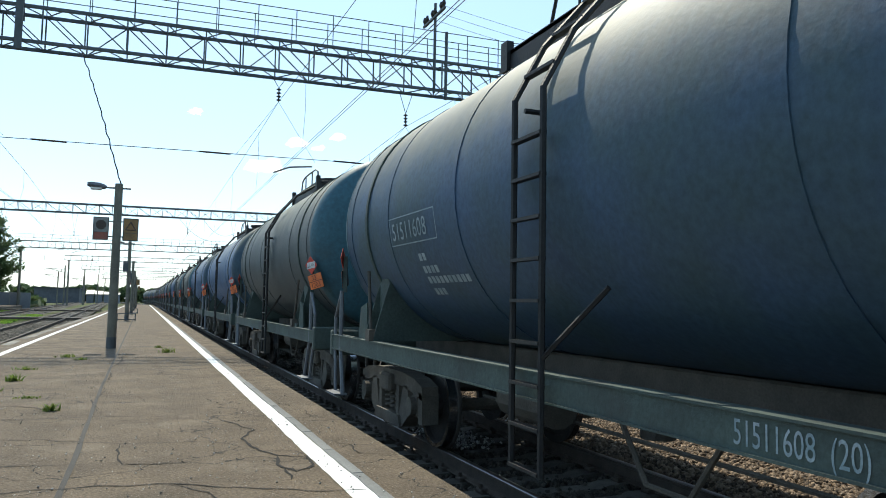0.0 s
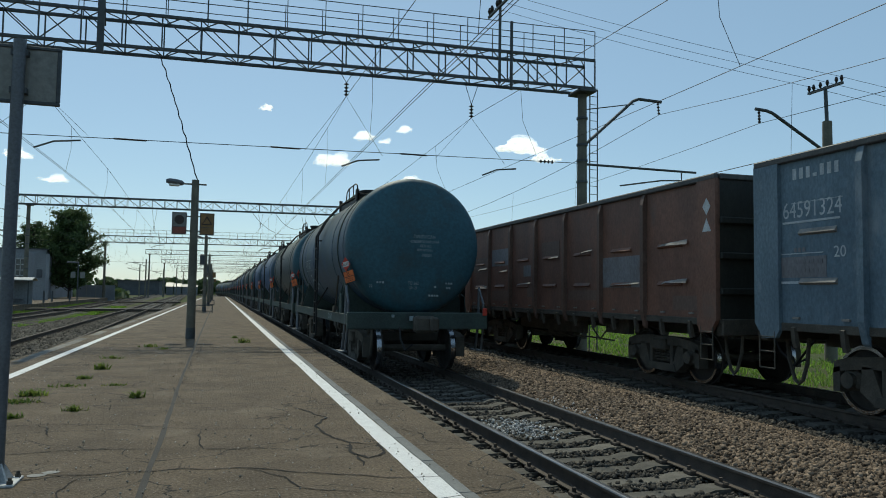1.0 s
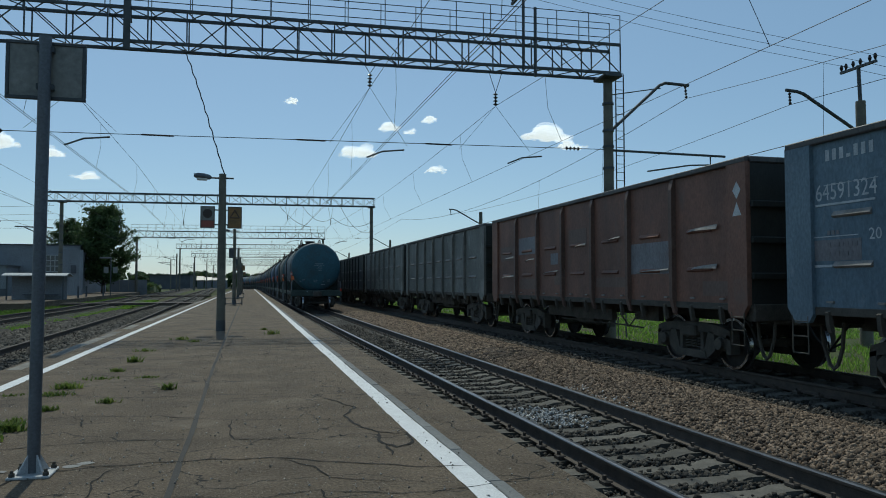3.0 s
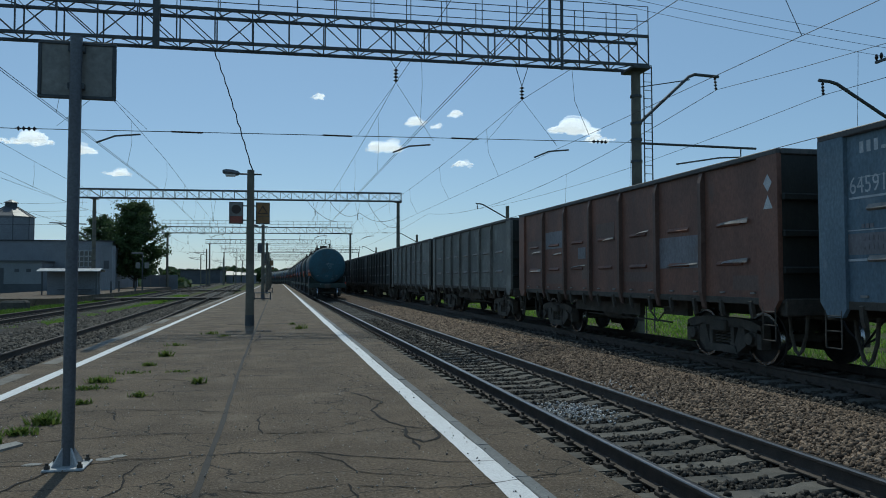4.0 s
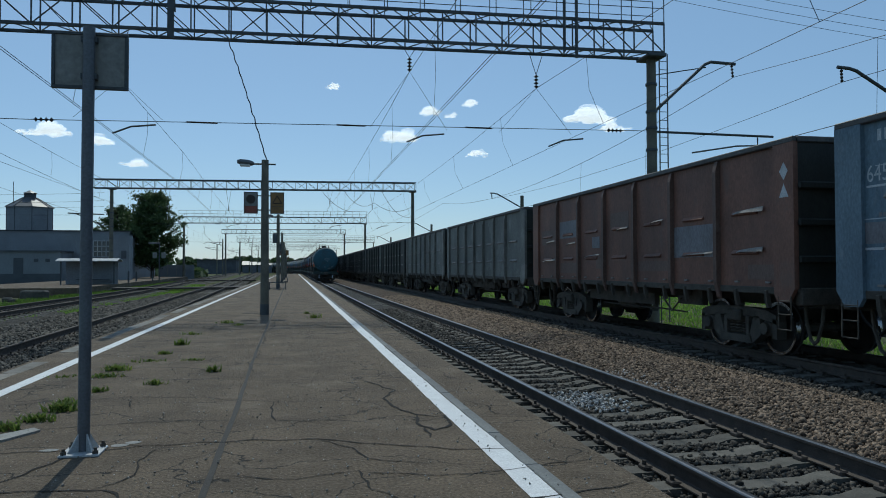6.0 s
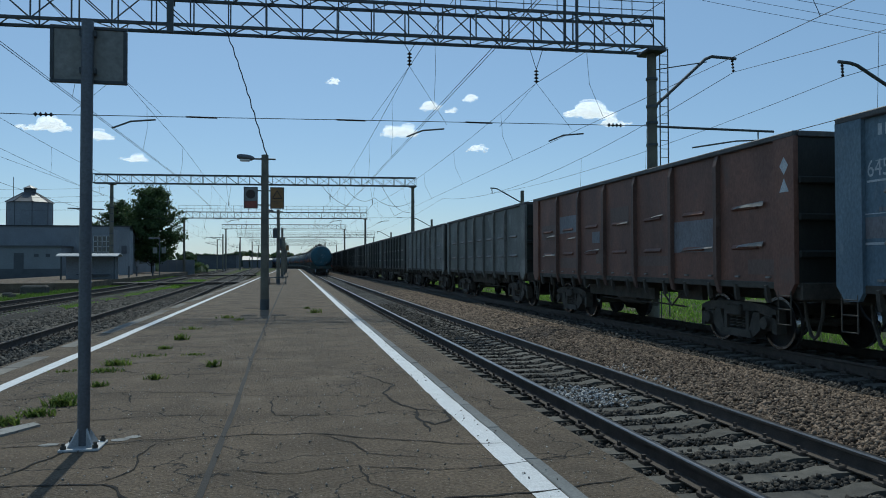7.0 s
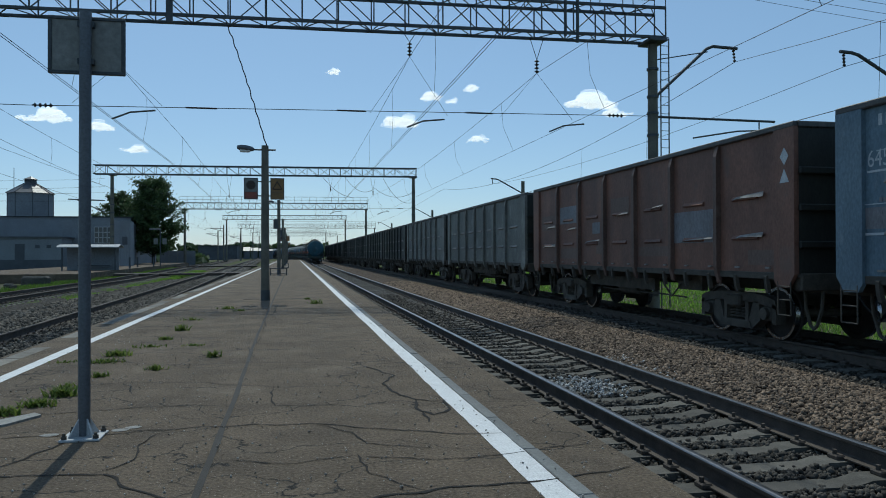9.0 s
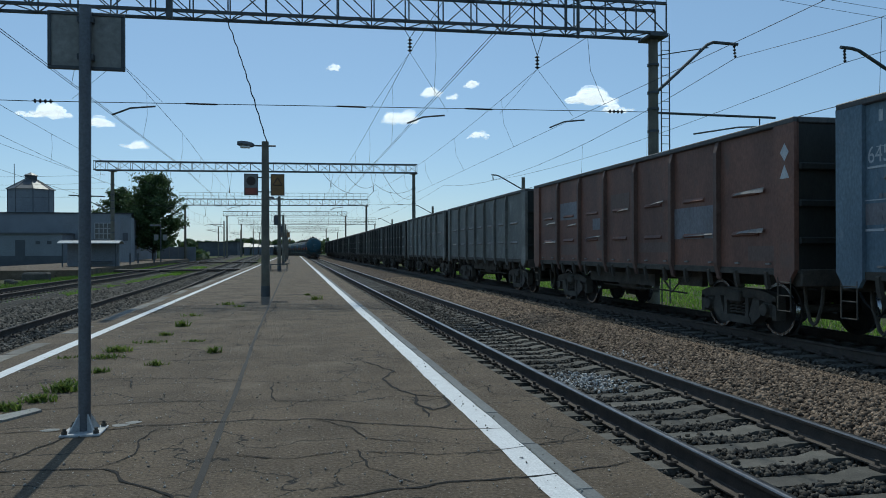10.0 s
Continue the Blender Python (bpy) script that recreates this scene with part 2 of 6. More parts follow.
class B:
    """Collects vertices and faces of one mesh."""

    def __init__(self):
        self.v, self.f, self.mi, self.cur = [], [], [], 0

    def add(self, vs, fs):
        n = len(self.v)
        self.v += [tuple(p) for p in vs]
        self.f += [tuple(i + n for i in q) for q in fs]
        self.mi += [self.cur] * len(fs)
        return self

    def box(self, x0, x1, y0, y1, z0, z1, c=0.0):
        x0, x1 = min(x0, x1), max(x0, x1)
        y0, y1 = min(y0, y1), max(y0, y1)
        z0, z1 = min(z0, z1), max(z0, z1)
        if c <= 0:
            vs = [(x, y, z) for z in (z0, z1) for x, y in ((x0, y0), (x1, y0), (x1, y1), (x0, y1))]
            return self.add(vs, [(3, 2, 1, 0), (4, 5, 6, 7), (0, 1, 5, 4), (1, 2, 6, 5), (2, 3, 7, 6), (3, 0, 4, 7)])
        vs = []
        for z, i in ((z0, c), (z0 + c, 0), (z1 - c, 0), (z1, c)):
            for sx, sy, ex, ey in ((0, 0, 1, 0), (1, 0, -1, 0), (1, 0, 0, 1), (1, 1, 0, -1), (1, 1, -1, 0), (0, 1, 1, 0), (0, 1, 0, -1), (0, 0, 0, 1)):
                x = (x1 if sx else x0) + ex * c + (0 if ex else (i if not sx else -i))
                y = (y1 if sy else y0) + ey * c + (0 if ey else (i if not sy else -i))
                vs.append((x, y, z))
        fs = [tuple(range(7, -1, -1)), tuple(range(24, 32))]
        for k in range(3):
            for j in range(8):
                a, b = k * 8 + j, k * 8 + (j + 1) % 8
                fs.append((a, b, b + 8, a + 8))
        return self.add(vs, fs)

    def ring(self, pts_a, pts_b, close=True):
        n = len(pts_a)
        fs = [(i, (i + 1) % n, n + (i + 1) % n, n + i) for i in range(n if close else n - 1)]
        return self.add(list(pts_a) + list(pts_b), fs)

    def tube(self, pts, r, seg=8, caps=True):
        pts = [Vector(p) for p in pts]
        rs = r if isinstance(r, (list, tuple)) else [r] * len(pts)
        vs, fs = [], []
        prev = None
        for k, p in enumerate(pts):
            t = (pts[min(k + 1, len(pts) - 1)] - pts[max(k - 1, 0)]).normalized()
            u = (prev - t * prev.dot(t)) if prev is not None else t.orthogonal()
            u.normalize()
            prev = u
            w = t.cross(u)
            for j in range(seg):
                a = 2 * math.pi * j / seg
                vs.append(p + (u * math.cos(a) + w * math.sin(a)) * rs[k])
        for k in range(len(pts) - 1):
            for j in range(seg):
                a, b = k * seg + j, k * seg + (j + 1) % seg
                fs.append((a, b, b + seg, a + seg))
        if caps:
            fs.append(tuple(range(seg - 1, -1, -1)))
            fs.append(tuple(range((len(pts) - 1) * seg, len(pts) * seg)))
        return self.add(vs, fs)

    def lathe_y(self, prof, seg=24, cx=0.0, cz=0.0):
        """Profile of (radius, y), turned about an axis along y."""
        vs, fs = [], []
        for r, y in prof:
            for j in range(seg):
                a = 2 * math.pi * j / seg
                vs.append((cx + r * math.sin(a), y, cz + r * math.cos(a)))
        for k in range(len(prof) - 1):
            for j in range(seg):
                a, b = k * seg + j, k * seg + (j + 1) % seg
                fs.append((a, b, b + seg, a + seg))
        fs.append(tuple(range(seg)))
        fs.append(tuple(range(len(prof) * seg - 1, (len(prof) - 1) * seg - 1, -1)))
        return self.add(vs, fs)

    def prism_x(self, poly, x0, x1):
        """A polygon in (y, z) drawn out along x."""
        n = len(poly)
        vs = [(x0, y, z) for y, z in poly] + [(x1, y, z) for y, z in poly]
        fs = [tuple(range(n)), tuple(range(2 * n - 1, n - 1, -1))] + [(i, n + i, n + (i + 1) % n, (i + 1) % n) for i in range(n)]
        return self.add(vs, fs)

    def prism_y(self, poly, y0, y1):
        """A polygon in (x, z) drawn out along y."""
        n = len(poly)
        vs = [(x, y0, z) for x, z in poly] + [(x, y1, z) for x, z in poly]
        fs = [tuple(range(n)), tuple(range(2 * n - 1, n - 1, -1))] + [(i, n + i, n + (i + 1) % n, (i + 1) % n) for i in range(n)]
        return self.add(vs, fs)

    def mesh(self, name, mats, smooth=False, weld=False):
        me = bpy.data.meshes.new(name)
        me.from_pydata(self.v, [], self.f)
        for m in (mats if isinstance(mats, (list, tuple)) else [mats]):
            me.materials.append(m)
        if self.cur or any(self.mi):
            me.polygons.foreach_set("material_index", self.mi)
        bm = bmesh.new()
        bm.from_mesh(me)
        if weld:
            bmesh.ops.remove_doubles(bm, verts=bm.verts, dist=1e-4)
        bmesh.ops.recalc_face_normals(bm, faces=bm.faces)
        bm.to_mesh(me)
        bm.free()
        if smooth:
            me.shade_smooth()
            me.set_sharp_from_angle(angle=radians(35))
        return me


def part(name, b, material, parent=None, label="", smooth=False):
    me = b if isinstance(b, bpy.types.Mesh) else b.mesh(name, material, smooth)
    ob = new(name, me)
    if parent is not None:
        ob.parent = parent
    if label:
        ob["label"] = label
    return ob


def thing(name, label, category, group="", kind="", at=None):
    ob = new(name)
    ob.empty_display_size = 0.2
    if at is not None:
        ob.matrix_basis = at
    return tagged(ob, label, category, group, kind)


def text_mesh(name, body, size, material, fn, align="LEFT"):
    """Lettering as a mesh; fn maps flat (u, v) to a place."""
    cu = bpy.data.curves.new(name, "FONT")
    cu.body, cu.size, cu.align_x = body, size, align
    cu.resolution_u = 3
    ob = new(name, cu)
    dg = bpy.context.evaluated_depsgraph_get()
    me = bpy.data.meshes.new_from_object(ob.evaluated_get(dg))
    bpy.data.objects.remove(ob)
    bm = bmesh.new()
    bm.from_mesh(me)
    bmesh.ops.subdivide_edges(bm, edges=[e for e in bm.edges if e.calc_length() > size * 0.3], cuts=1)
    for v in bm.verts:
        v.co = Vector(fn(v.co.x, v.co.y))
    bm.to_mesh(me)
    bm.free()
    me.name = name
    me.materials.clear()
    me.materials.append(material)
    return me


ZR = -0.25    # rail head of the yard tracks; the platform's top is at 0
ZN = -0.32    # rail head of the near track

# ---- ground, platform, tracks ----
T1, T2 = 4.02, 9.45       # axes of the two tracks beside the platform


def near_axis(y):
    """The near track: straight along the platform, then a long curve to the left."""
    return T1 - 0.0004 * max(0.0, y - 170) ** 2


def left_axis(y):
    """The track on the platform's other side: straight, then drifting away."""
    return -4.85 - max(0.0, y - 14) * 0.03


def far_axis(y):
    return -11.25 - max(0.0, y - 55) * 0.045


def ground():
    b = B()
    xs = [-2500, -400, -120, -60, -30, -15, 0, 15, 30, 60, 120, 400, 2500]
    ys = [-600, -100, -30, 0, 20, 40, 70, 110, 160, 260, 500, 1200, 3500]
    vs = [(x, y, -0.72) for y in ys for x in xs]
    n = len(xs)
    b.add(vs, [(r * n + c, r * n + c + 1, (r + 1) * n + c + 1, (r + 1) * n + c) for r in range(len(ys) - 1) for c in range(n - 1)])
    tagged(part("ground", b, GROUND), "grassy bare earth round the railway yard", "ground", kind="structure")


def sheet(name, x0, x1, y0, y1, zf, material, nx, ny, label, axis=lambda y: 0.0):
    """A raised bed of loose stone; zf(u) is its height across."""
    b = B()
    vs = []
    for j in range(ny + 1):
        y = y0 + (y1 - y0) * (j / ny) ** 1.6
        for i in range(nx + 1):
            x = x0 + (x1 - x0) * i / nx
            z = zf(x) + 0.035 * noise.noise((x * 1.3, y * 1.1, 3.1)) + 0.02 * noise.noise((x * 4, y * 4, 9.0))
            vs.append((x + axis(y), y, z))
    w = nx + 1
    b.add(vs, [(j * w + i, j * w + i + 1, (j + 1) * w + i + 1, (j + 1) * w + i) for j in range(ny) for i in range(nx)])
    return tagged(part(name, b, material, smooth=True), label, "ballast", kind="structure")


def bed(x):
    e = abs(x)
    return -0.47 if e < 1.75 else -0.47 - (e - 1.75) * 0.5


def mound(x):
    """Heaped fresh stone between the two right-hand tracks."""
    t = (x - 5.1) / (7.45 - 5.1)
    return -0.5 + 0.15 * max(0.0, math.sin(math.pi * min(1, max(0, t)))) ** 0.7


ground()
sheet("ballast_bed", -1.95, 1.45, -12, 420, lambda x: -0.575, BALLAST_DARK, 14, 220, "grimy dark crushed-stone ballast under the near track", near_axis)
sheet("ballast_mound", 5.0, 7.6, -12, 420, mound, BALLAST_BROWN, 18, 260, "fresh brown crushed stone heaped between two tracks")
# the wagons' shade on the ground is put into this bed's dark stone
sheet("ballast_bed_wagons", 7.3, 11.9, -40, 420, lambda x: -0.5 - max(0.0, x - 11.2) * 0.4, BALLAST_DARK, 16, 120, "dark ballast under the standing wagons with their shade in its colour")
sheet("ballast_bed_left", -2.6, 1.9, -12, 420, lambda x: -0.47 - max(0.0, -x - 1.8) * 0.3, BALLAST_GREY, 14, 120, "grey ballast under the track beside the platform", left_axis)
sheet("ballast_bed_yard", -2.3, 2.3, -12, 420, bed, BALLAST_GREY, 10, 120, "grey weedy ballast under the yard track", far_axis)


def rail_profile():
    h = [(-0.075, -0.18), (-0.075, -0.168), (-0.02, -0.155), (-0.011, -0.145), (-0.011, -0.05), (-0.037, -0.036), (-0.0365, -0.013), (-0.029, -0.0035), (-0.014, 0.0)]
    return h + [(-x, z) for x, z in reversed(h)]


RAILP = rail_profile()


def track(axis, y0, y1, step, n_single, name, label, knots, near=0.0, head=None, zr=ZR):
    """Two rails and concrete sleepers; the nearest sleepers are pieces."""
    t = thing(name, label, "railway track", kind="structure")
    for side in (-0.797, 0.797):
        b = B()
        n = len(RAILP)
        rows = []
        for y in knots:
            rows.append([(axis(y) + side + x, y, zr + z) for x, z in RAILP])
        for r, s in zip(rows[:-1], rows[1:]):
            for i in range(n):
                b.cur = 1 if 6 <= i <= 10 else 0
                j = (i + 1) % n
                b.add([r[i], r[j], s[j], s[i]], [(0, 1, 2, 3)])
        part("rail", b, [RAIL_SIDE, head or RAIL_SIDE], t, "steel rail with a polished head" if head else "dull rusty steel rail")
    top = zr - 0.195
    sb = B()
    poly = [(-1.35, top - 0.2), (-1.35, top - 0.03), (-1.3, top), (-0.55, top), (-0.4, top - 0.035), (0.4, top - 0.035), (0.55, top), (1.3, top), (1.35, top - 0.03), (1.35, top - 0.2)]
    sb.prism_y(poly, -0.12, 0.12)
    sme = sb.mesh("sleeper", SLEEPER)
    cb = B()
    for s in (-0.797, 0.797):
        for k in (-1, 1):
            cb.box(s + k * 0.085 - 0.045, s + k * 0.085 + 0.045, -0.07, 0.07, top - 0.005, top + 0.045, 0.012)
            cb.tube([(s + k * 0.1, 0, top + 0.03), (s + k * 0.1, 0, top + 0.085)], 0.02, 6)
    cme = cb.mesh("rail_fastening", RAIL_SIDE)
    k = 0
    rest = B()
    y = y0
    while y < y1:
        jig = random.uniform(-0.015, 0.015)
        if near <= y and k < n_single:
            o = part("sleeper", sme, None, t)
            o.matrix_basis = pose(axis(y), y + jig, random.uniform(-0.006, 0.004), 0, 0, random.uniform(-0.6, 0.6))
            c = part("rail_fastening", cme, None, t)
            c.matrix_basis = pose(axis(y), y + jig, 0)
            k += 1
        elif y > -8:
            rest.box(axis(y) - 1.35, axis(y) + 1.35, y - 0.12, y + 0.12, top - 0.2, top - 0.01)
        y += step
    o = part("sleeper_row", rest, SLEEPER, t)
    o["kind"] = "stuff"
    return t


straight = [-40, 0, 60, 200, 420]
bent = [-40, 0, 14, 30, 55, 80, 120, 180, 300, 420]
track(near_axis, -6.0, 230, 0.515, 130, "track_near", "railway track on concrete sleepers beside the platform", [-40, 0, 60, 170, 185, 200, 220, 240, 270, 300, 350, 400], near=1.0, head=RAIL_TOP, zr=ZN)
track(lambda y: T2, -20, 200, 0.515, 40, "track_wagons", "railway track under the standing open wagons", straight, near=4.0)
track(left_axis, -6, 200, 0.515, 110, "track_left", "railway track on concrete sleepers along the platform", bent, near=8.0)
track(far_axis, 10, 200, 0.515, 100, "track_yard", "yard track half sunk in weeds and ballast", bent, near=24.0)


def stones():
    """Loose stones of the ballast, one object a colour."""
    rng = np.random.default_rng(3)
    base = np.array([(-1, -1, -1), (1, -1, -1), (1, 1, -1), (-1, 1, -1), (-1, -1, 1), (1, -1, 1), (1, 1, 1), (-1, 1, 1)], float)
    quads = np.array([(3, 2, 1, 0), (4, 5, 6, 7), (0, 1, 5, 4), (1, 2, 6, 5), (2, 3, 7, 6), (3, 0, 4, 7)])

    def scatter(name, n, xr, y0, y1, zf, size, material, label, keep=None):
        u = rng.random(n)
        y = y0 * (y1 / y0) ** (u ** 0.75)
        x = rng.uniform(xr[0], xr[1], n)
        if keep is not None:
            ok = keep(x, y)
            x, y = x[ok], y[ok]
        n = len(x)
        z = np.array([zf(a) for a in x]) + rng.uniform(-0.01, 0.02, n)
        s = rng.uniform(size[0], size[1], (n, 1, 1)) * rng.uniform(0.6, 1.2, (n, 1, 3)) * np.clip(y / 14, 1, 1.8)[:, None, None]
        v = base[None] * (1 + rng.uniform(-0.45, 0.25, (n, 8, 3))) * s
        q = rng.normal(size=(n, 4))
        q /= np.linalg.norm(q, axis=1, keepdims=True)
        w, a, b, c = q.T
        rot = np.stack([1 - 2 * (b * b + c * c), 2 * (a * b - c * w), 2 * (a * c + b * w), 2 * (a * b + c * w), 1 - 2 * (a * a + c * c), 2 * (b * c - a * w),
                        2 * (a * c - b * w), 2 * (b * c + a * w), 1 - 2 * (a * a + b * b)], 1).reshape(n, 3, 3)
        v = np.einsum("nij,nkj->nki", rot, v) + np.stack([x, y, z], 1)[:, None]
        f = (quads[None] + 8 * np.arange(n)[:, None, None]).reshape(-1, 4)
        me = bpy.data.meshes.new(name)
        me.vertices.add(n * 8)
        me.vertices.foreach_set("co", v.reshape(-1))
        me.loops.add(len(f) * 4)
        me.loops.foreach_set("vertex_index", f.reshape(-1))
        me.polygons.add(len(f))
        me.polygons.foreach_set("loop_start", np.arange(len(f)) * 4)
        me.update(calc_edges=True)
        me.materials.append(material)
        tagged(new(name, me), label, "ballast", kind="stuff")

    scatter("loose_brown_stones", 60000, (5.1, 7.5), 4.2, 45, mound, (0.012, 0.026), STONE_BROWN, "loose brown crushed stones heaped between the tracks")

    def off_sleeper(x, y):
        ph = ((y + 6.0) / 0.515) % 1.0
        return (np.abs(ph - 0.5) < 0.25) | (rng.random(len(x)) < 0.05)
    scatter("loose_grey_stones", 30000, (2.2, 5.25), 3.2, 34, lambda x: -0.56, (0.013, 0.027), STONE_DARK, "grimy grey stones between the sleepers of the near track", off_sleeper)
    # these stones take a darker colour for the shade beside the wagons
    scatter("dark_stones_by_wagons", 9000, (7.35, 9.0), 6.0, 32, lambda x: -0.5, (0.016, 0.034), STONE_DARK, "stones beside the standing wagons, darkened in colour for their shade")
    scatter("lime_spill", 900, (3.5, 4.6), 8.9, 10.7, lambda x: -0.535, (0.008, 0.018), STONE_LIME, "white lime spilt over the stones of the near track", lambda x, y: ((x - 4.05) / 0.6) ** 2 + ((y - 9.8) / 0.9) ** 2 < rng.random(len(x)))
    scatter("lime_spill", 420, (5.12, 5.5), 9.6, 12.0, mound, (0.008, 0.018), STONE_LIME, "white lime spilt over the stones beside the rail", lambda x, y: rng.random(len(x)) < 1.3 - (x - 5.12) * 3)
    scatter("platform_grit", 2600, (-3.0, 2.05), 3.3, 20, lambda x: 0.004, (0.002, 0.0065), STONE_PALE, "pale grit and pebbles strewn on the asphalt")
    scatter("stones_by_platform", 26000, (-8.6, -3.8), 8.0, 55, lambda x: -0.455, (0.014, 0.03), STONE_GREY, "grey stones along the track beside the platform")


def platform():
    p = thing("platform", "cracked asphalt island platform with painted safety lines", "platform", kind="structure")
    b = B()
    xs = [-3.7, -3.2, -2.2, -1.2, -0.2, 0.8, 1.7, 2.12]
    ys = [-10, 0, 3, 5, 8, 11, 15, 20, 28, 40, 70, 120, 190]
    vs = [(x, y, 0.0) for y in ys for x in xs]
    n = len(xs)
    b.add(vs, [(r * n + c, r * n + c + 1, (r + 1) * n + c + 1, (r + 1) * n + c) for r in range(len(ys) - 1) for c in range(n - 1)])
    part("asphalt", b, ASPHALT, p, "grey-brown asphalt with weeds and cracks")
    for x0, x1 in ((1.87, 2.118), (-3.698, -3.45)):
        b = B()
        y = -10
        while y < 190:
            b.box(x0, x1, y, y + 2.98, -0.8, -0.004)
            y += 3.0
        part("edge_wall", b, CONCRETE, p, "concrete edge blocks of the platform")
    # painted lines with ragged rims
    for x0, x1 in ((1.333, 1.508), (-3.13, -2.97)):
        b = B()
        ysl = [-6 + 0.12 * i for i in range(420)] + [45 + 4 * i for i in range(37)]
        l, r = [], []
        for y in ysl:
            w = 0.009
            l.append((x0 + w * noise.noise((y * 5, x0, 0)) + 0.012 * noise.noise((y * 0.4, 7, x0)), y, 0.004))
            r.append((x1 + w * noise.noise((y * 5, x1, 4)) + 0.012 * noise.noise((y * 0.4, 3, x1)), y, 0.004))
        b.ring(l, r, close=False)
        part("safety_line", b, PAINT_WHITE, p, "worn white painted safety line")
    b = B()
    y = -6
    kb = B()
    kb.box(-0.049, 0.049, 0.0, 0.97, -0.05, 0.007, 0.006)
    kme = kb.mesh("edge_tile", KERB)
    while y < 60:
        o = part("edge_tile", kme, None, p)
        o.matrix_basis = pose(1.562 + random.uniform(-0.006, 0.006), y, random.uniform(-0.004, 0.002), 0, 0, random.uniform(-0.4, 0.4))
        y += 0.985
    b.box(1.513, 1.611, 59.2, 190, -0.05, 0.006)
    part("edge_tile_row", b, KERB, p)
    lb = B()
    lb.box(-0.11, 0.11, 0.0, 1.16, -0.05, 0.006, 0.006)
    lme = lb.mesh("edge_slab", EDGE_SLAB)
    for k in range(60):
        if noise.noise((k * 0.8, 4.4, 0)) > -0.28:
            o = part("edge_slab", lme, None, p)
            o.matrix_basis = pose(-3.52 + random.uniform(-0.02, 0.02), -4 + k * 1.2, random.uniform(-0.004, 0.002), 0, 0, random.uniform(-0.8, 0.8))
    # a dark line of uneven width along the platform
    b = B()
    l, r = [], []
    for i in range(260):
        y = 2 + 0.45 * i
        x = -0.53 - 0.05 * min(1, max(0, y - 7) / 5) + 0.012 * noise.noise((y * 0.9, 1, 1))
        w = 0.022 + 0.01 * noise.noise((y * 1.7, 2, 2))
        l.append((x - w, y, 0.003))
        r.append((x + w, y, 0.003))
    b.ring(l, r, close=False)
    part("tar_seam", b, DARK_LINE, p, "dark narrow line along the platform")
    return p


PLATFORM = platform()


def crack(points, w, seed):
    """A ragged crack that opens between slabs of asphalt; one stands for the gantry's shadow."""
    b = B()
    pts = [Vector((x, y, 0.0045)) for x, y in points]
    dense = []
    for a, c in zip(pts[:-1], pts[1:]):
        k = max(2, int((c - a).length / 0.06))
        dense += [a.lerp(c, i / k) for i in range(k)]
    dense.append(pts[-1])
    l, r = [], []
    for i, q in enumerate(dense):
        t = (dense[min(i + 1, len(dense) - 1)] - dense[max(i - 1, 0)]).normalized()
        nrm = Vector((-t.y, t.x, 0))
        q = q + nrm * 0.05 * noise.noise((q.x * 5, q.y * 5, seed))
        ww = 1.5 * w * (0.35 + 0.9 * abs(noise.noise((i * 0.7, seed, 0)))) * min(1, 0.25 + i / 4, 0.25 + (len(dense) - 1 - i) / 4)
        l.append(q - nrm * ww)
        r.append(q + nrm * ww)
    b.ring(l, r, close=False)
    return part("crack", b, CRACK_AND_SHADOW, PLATFORM)


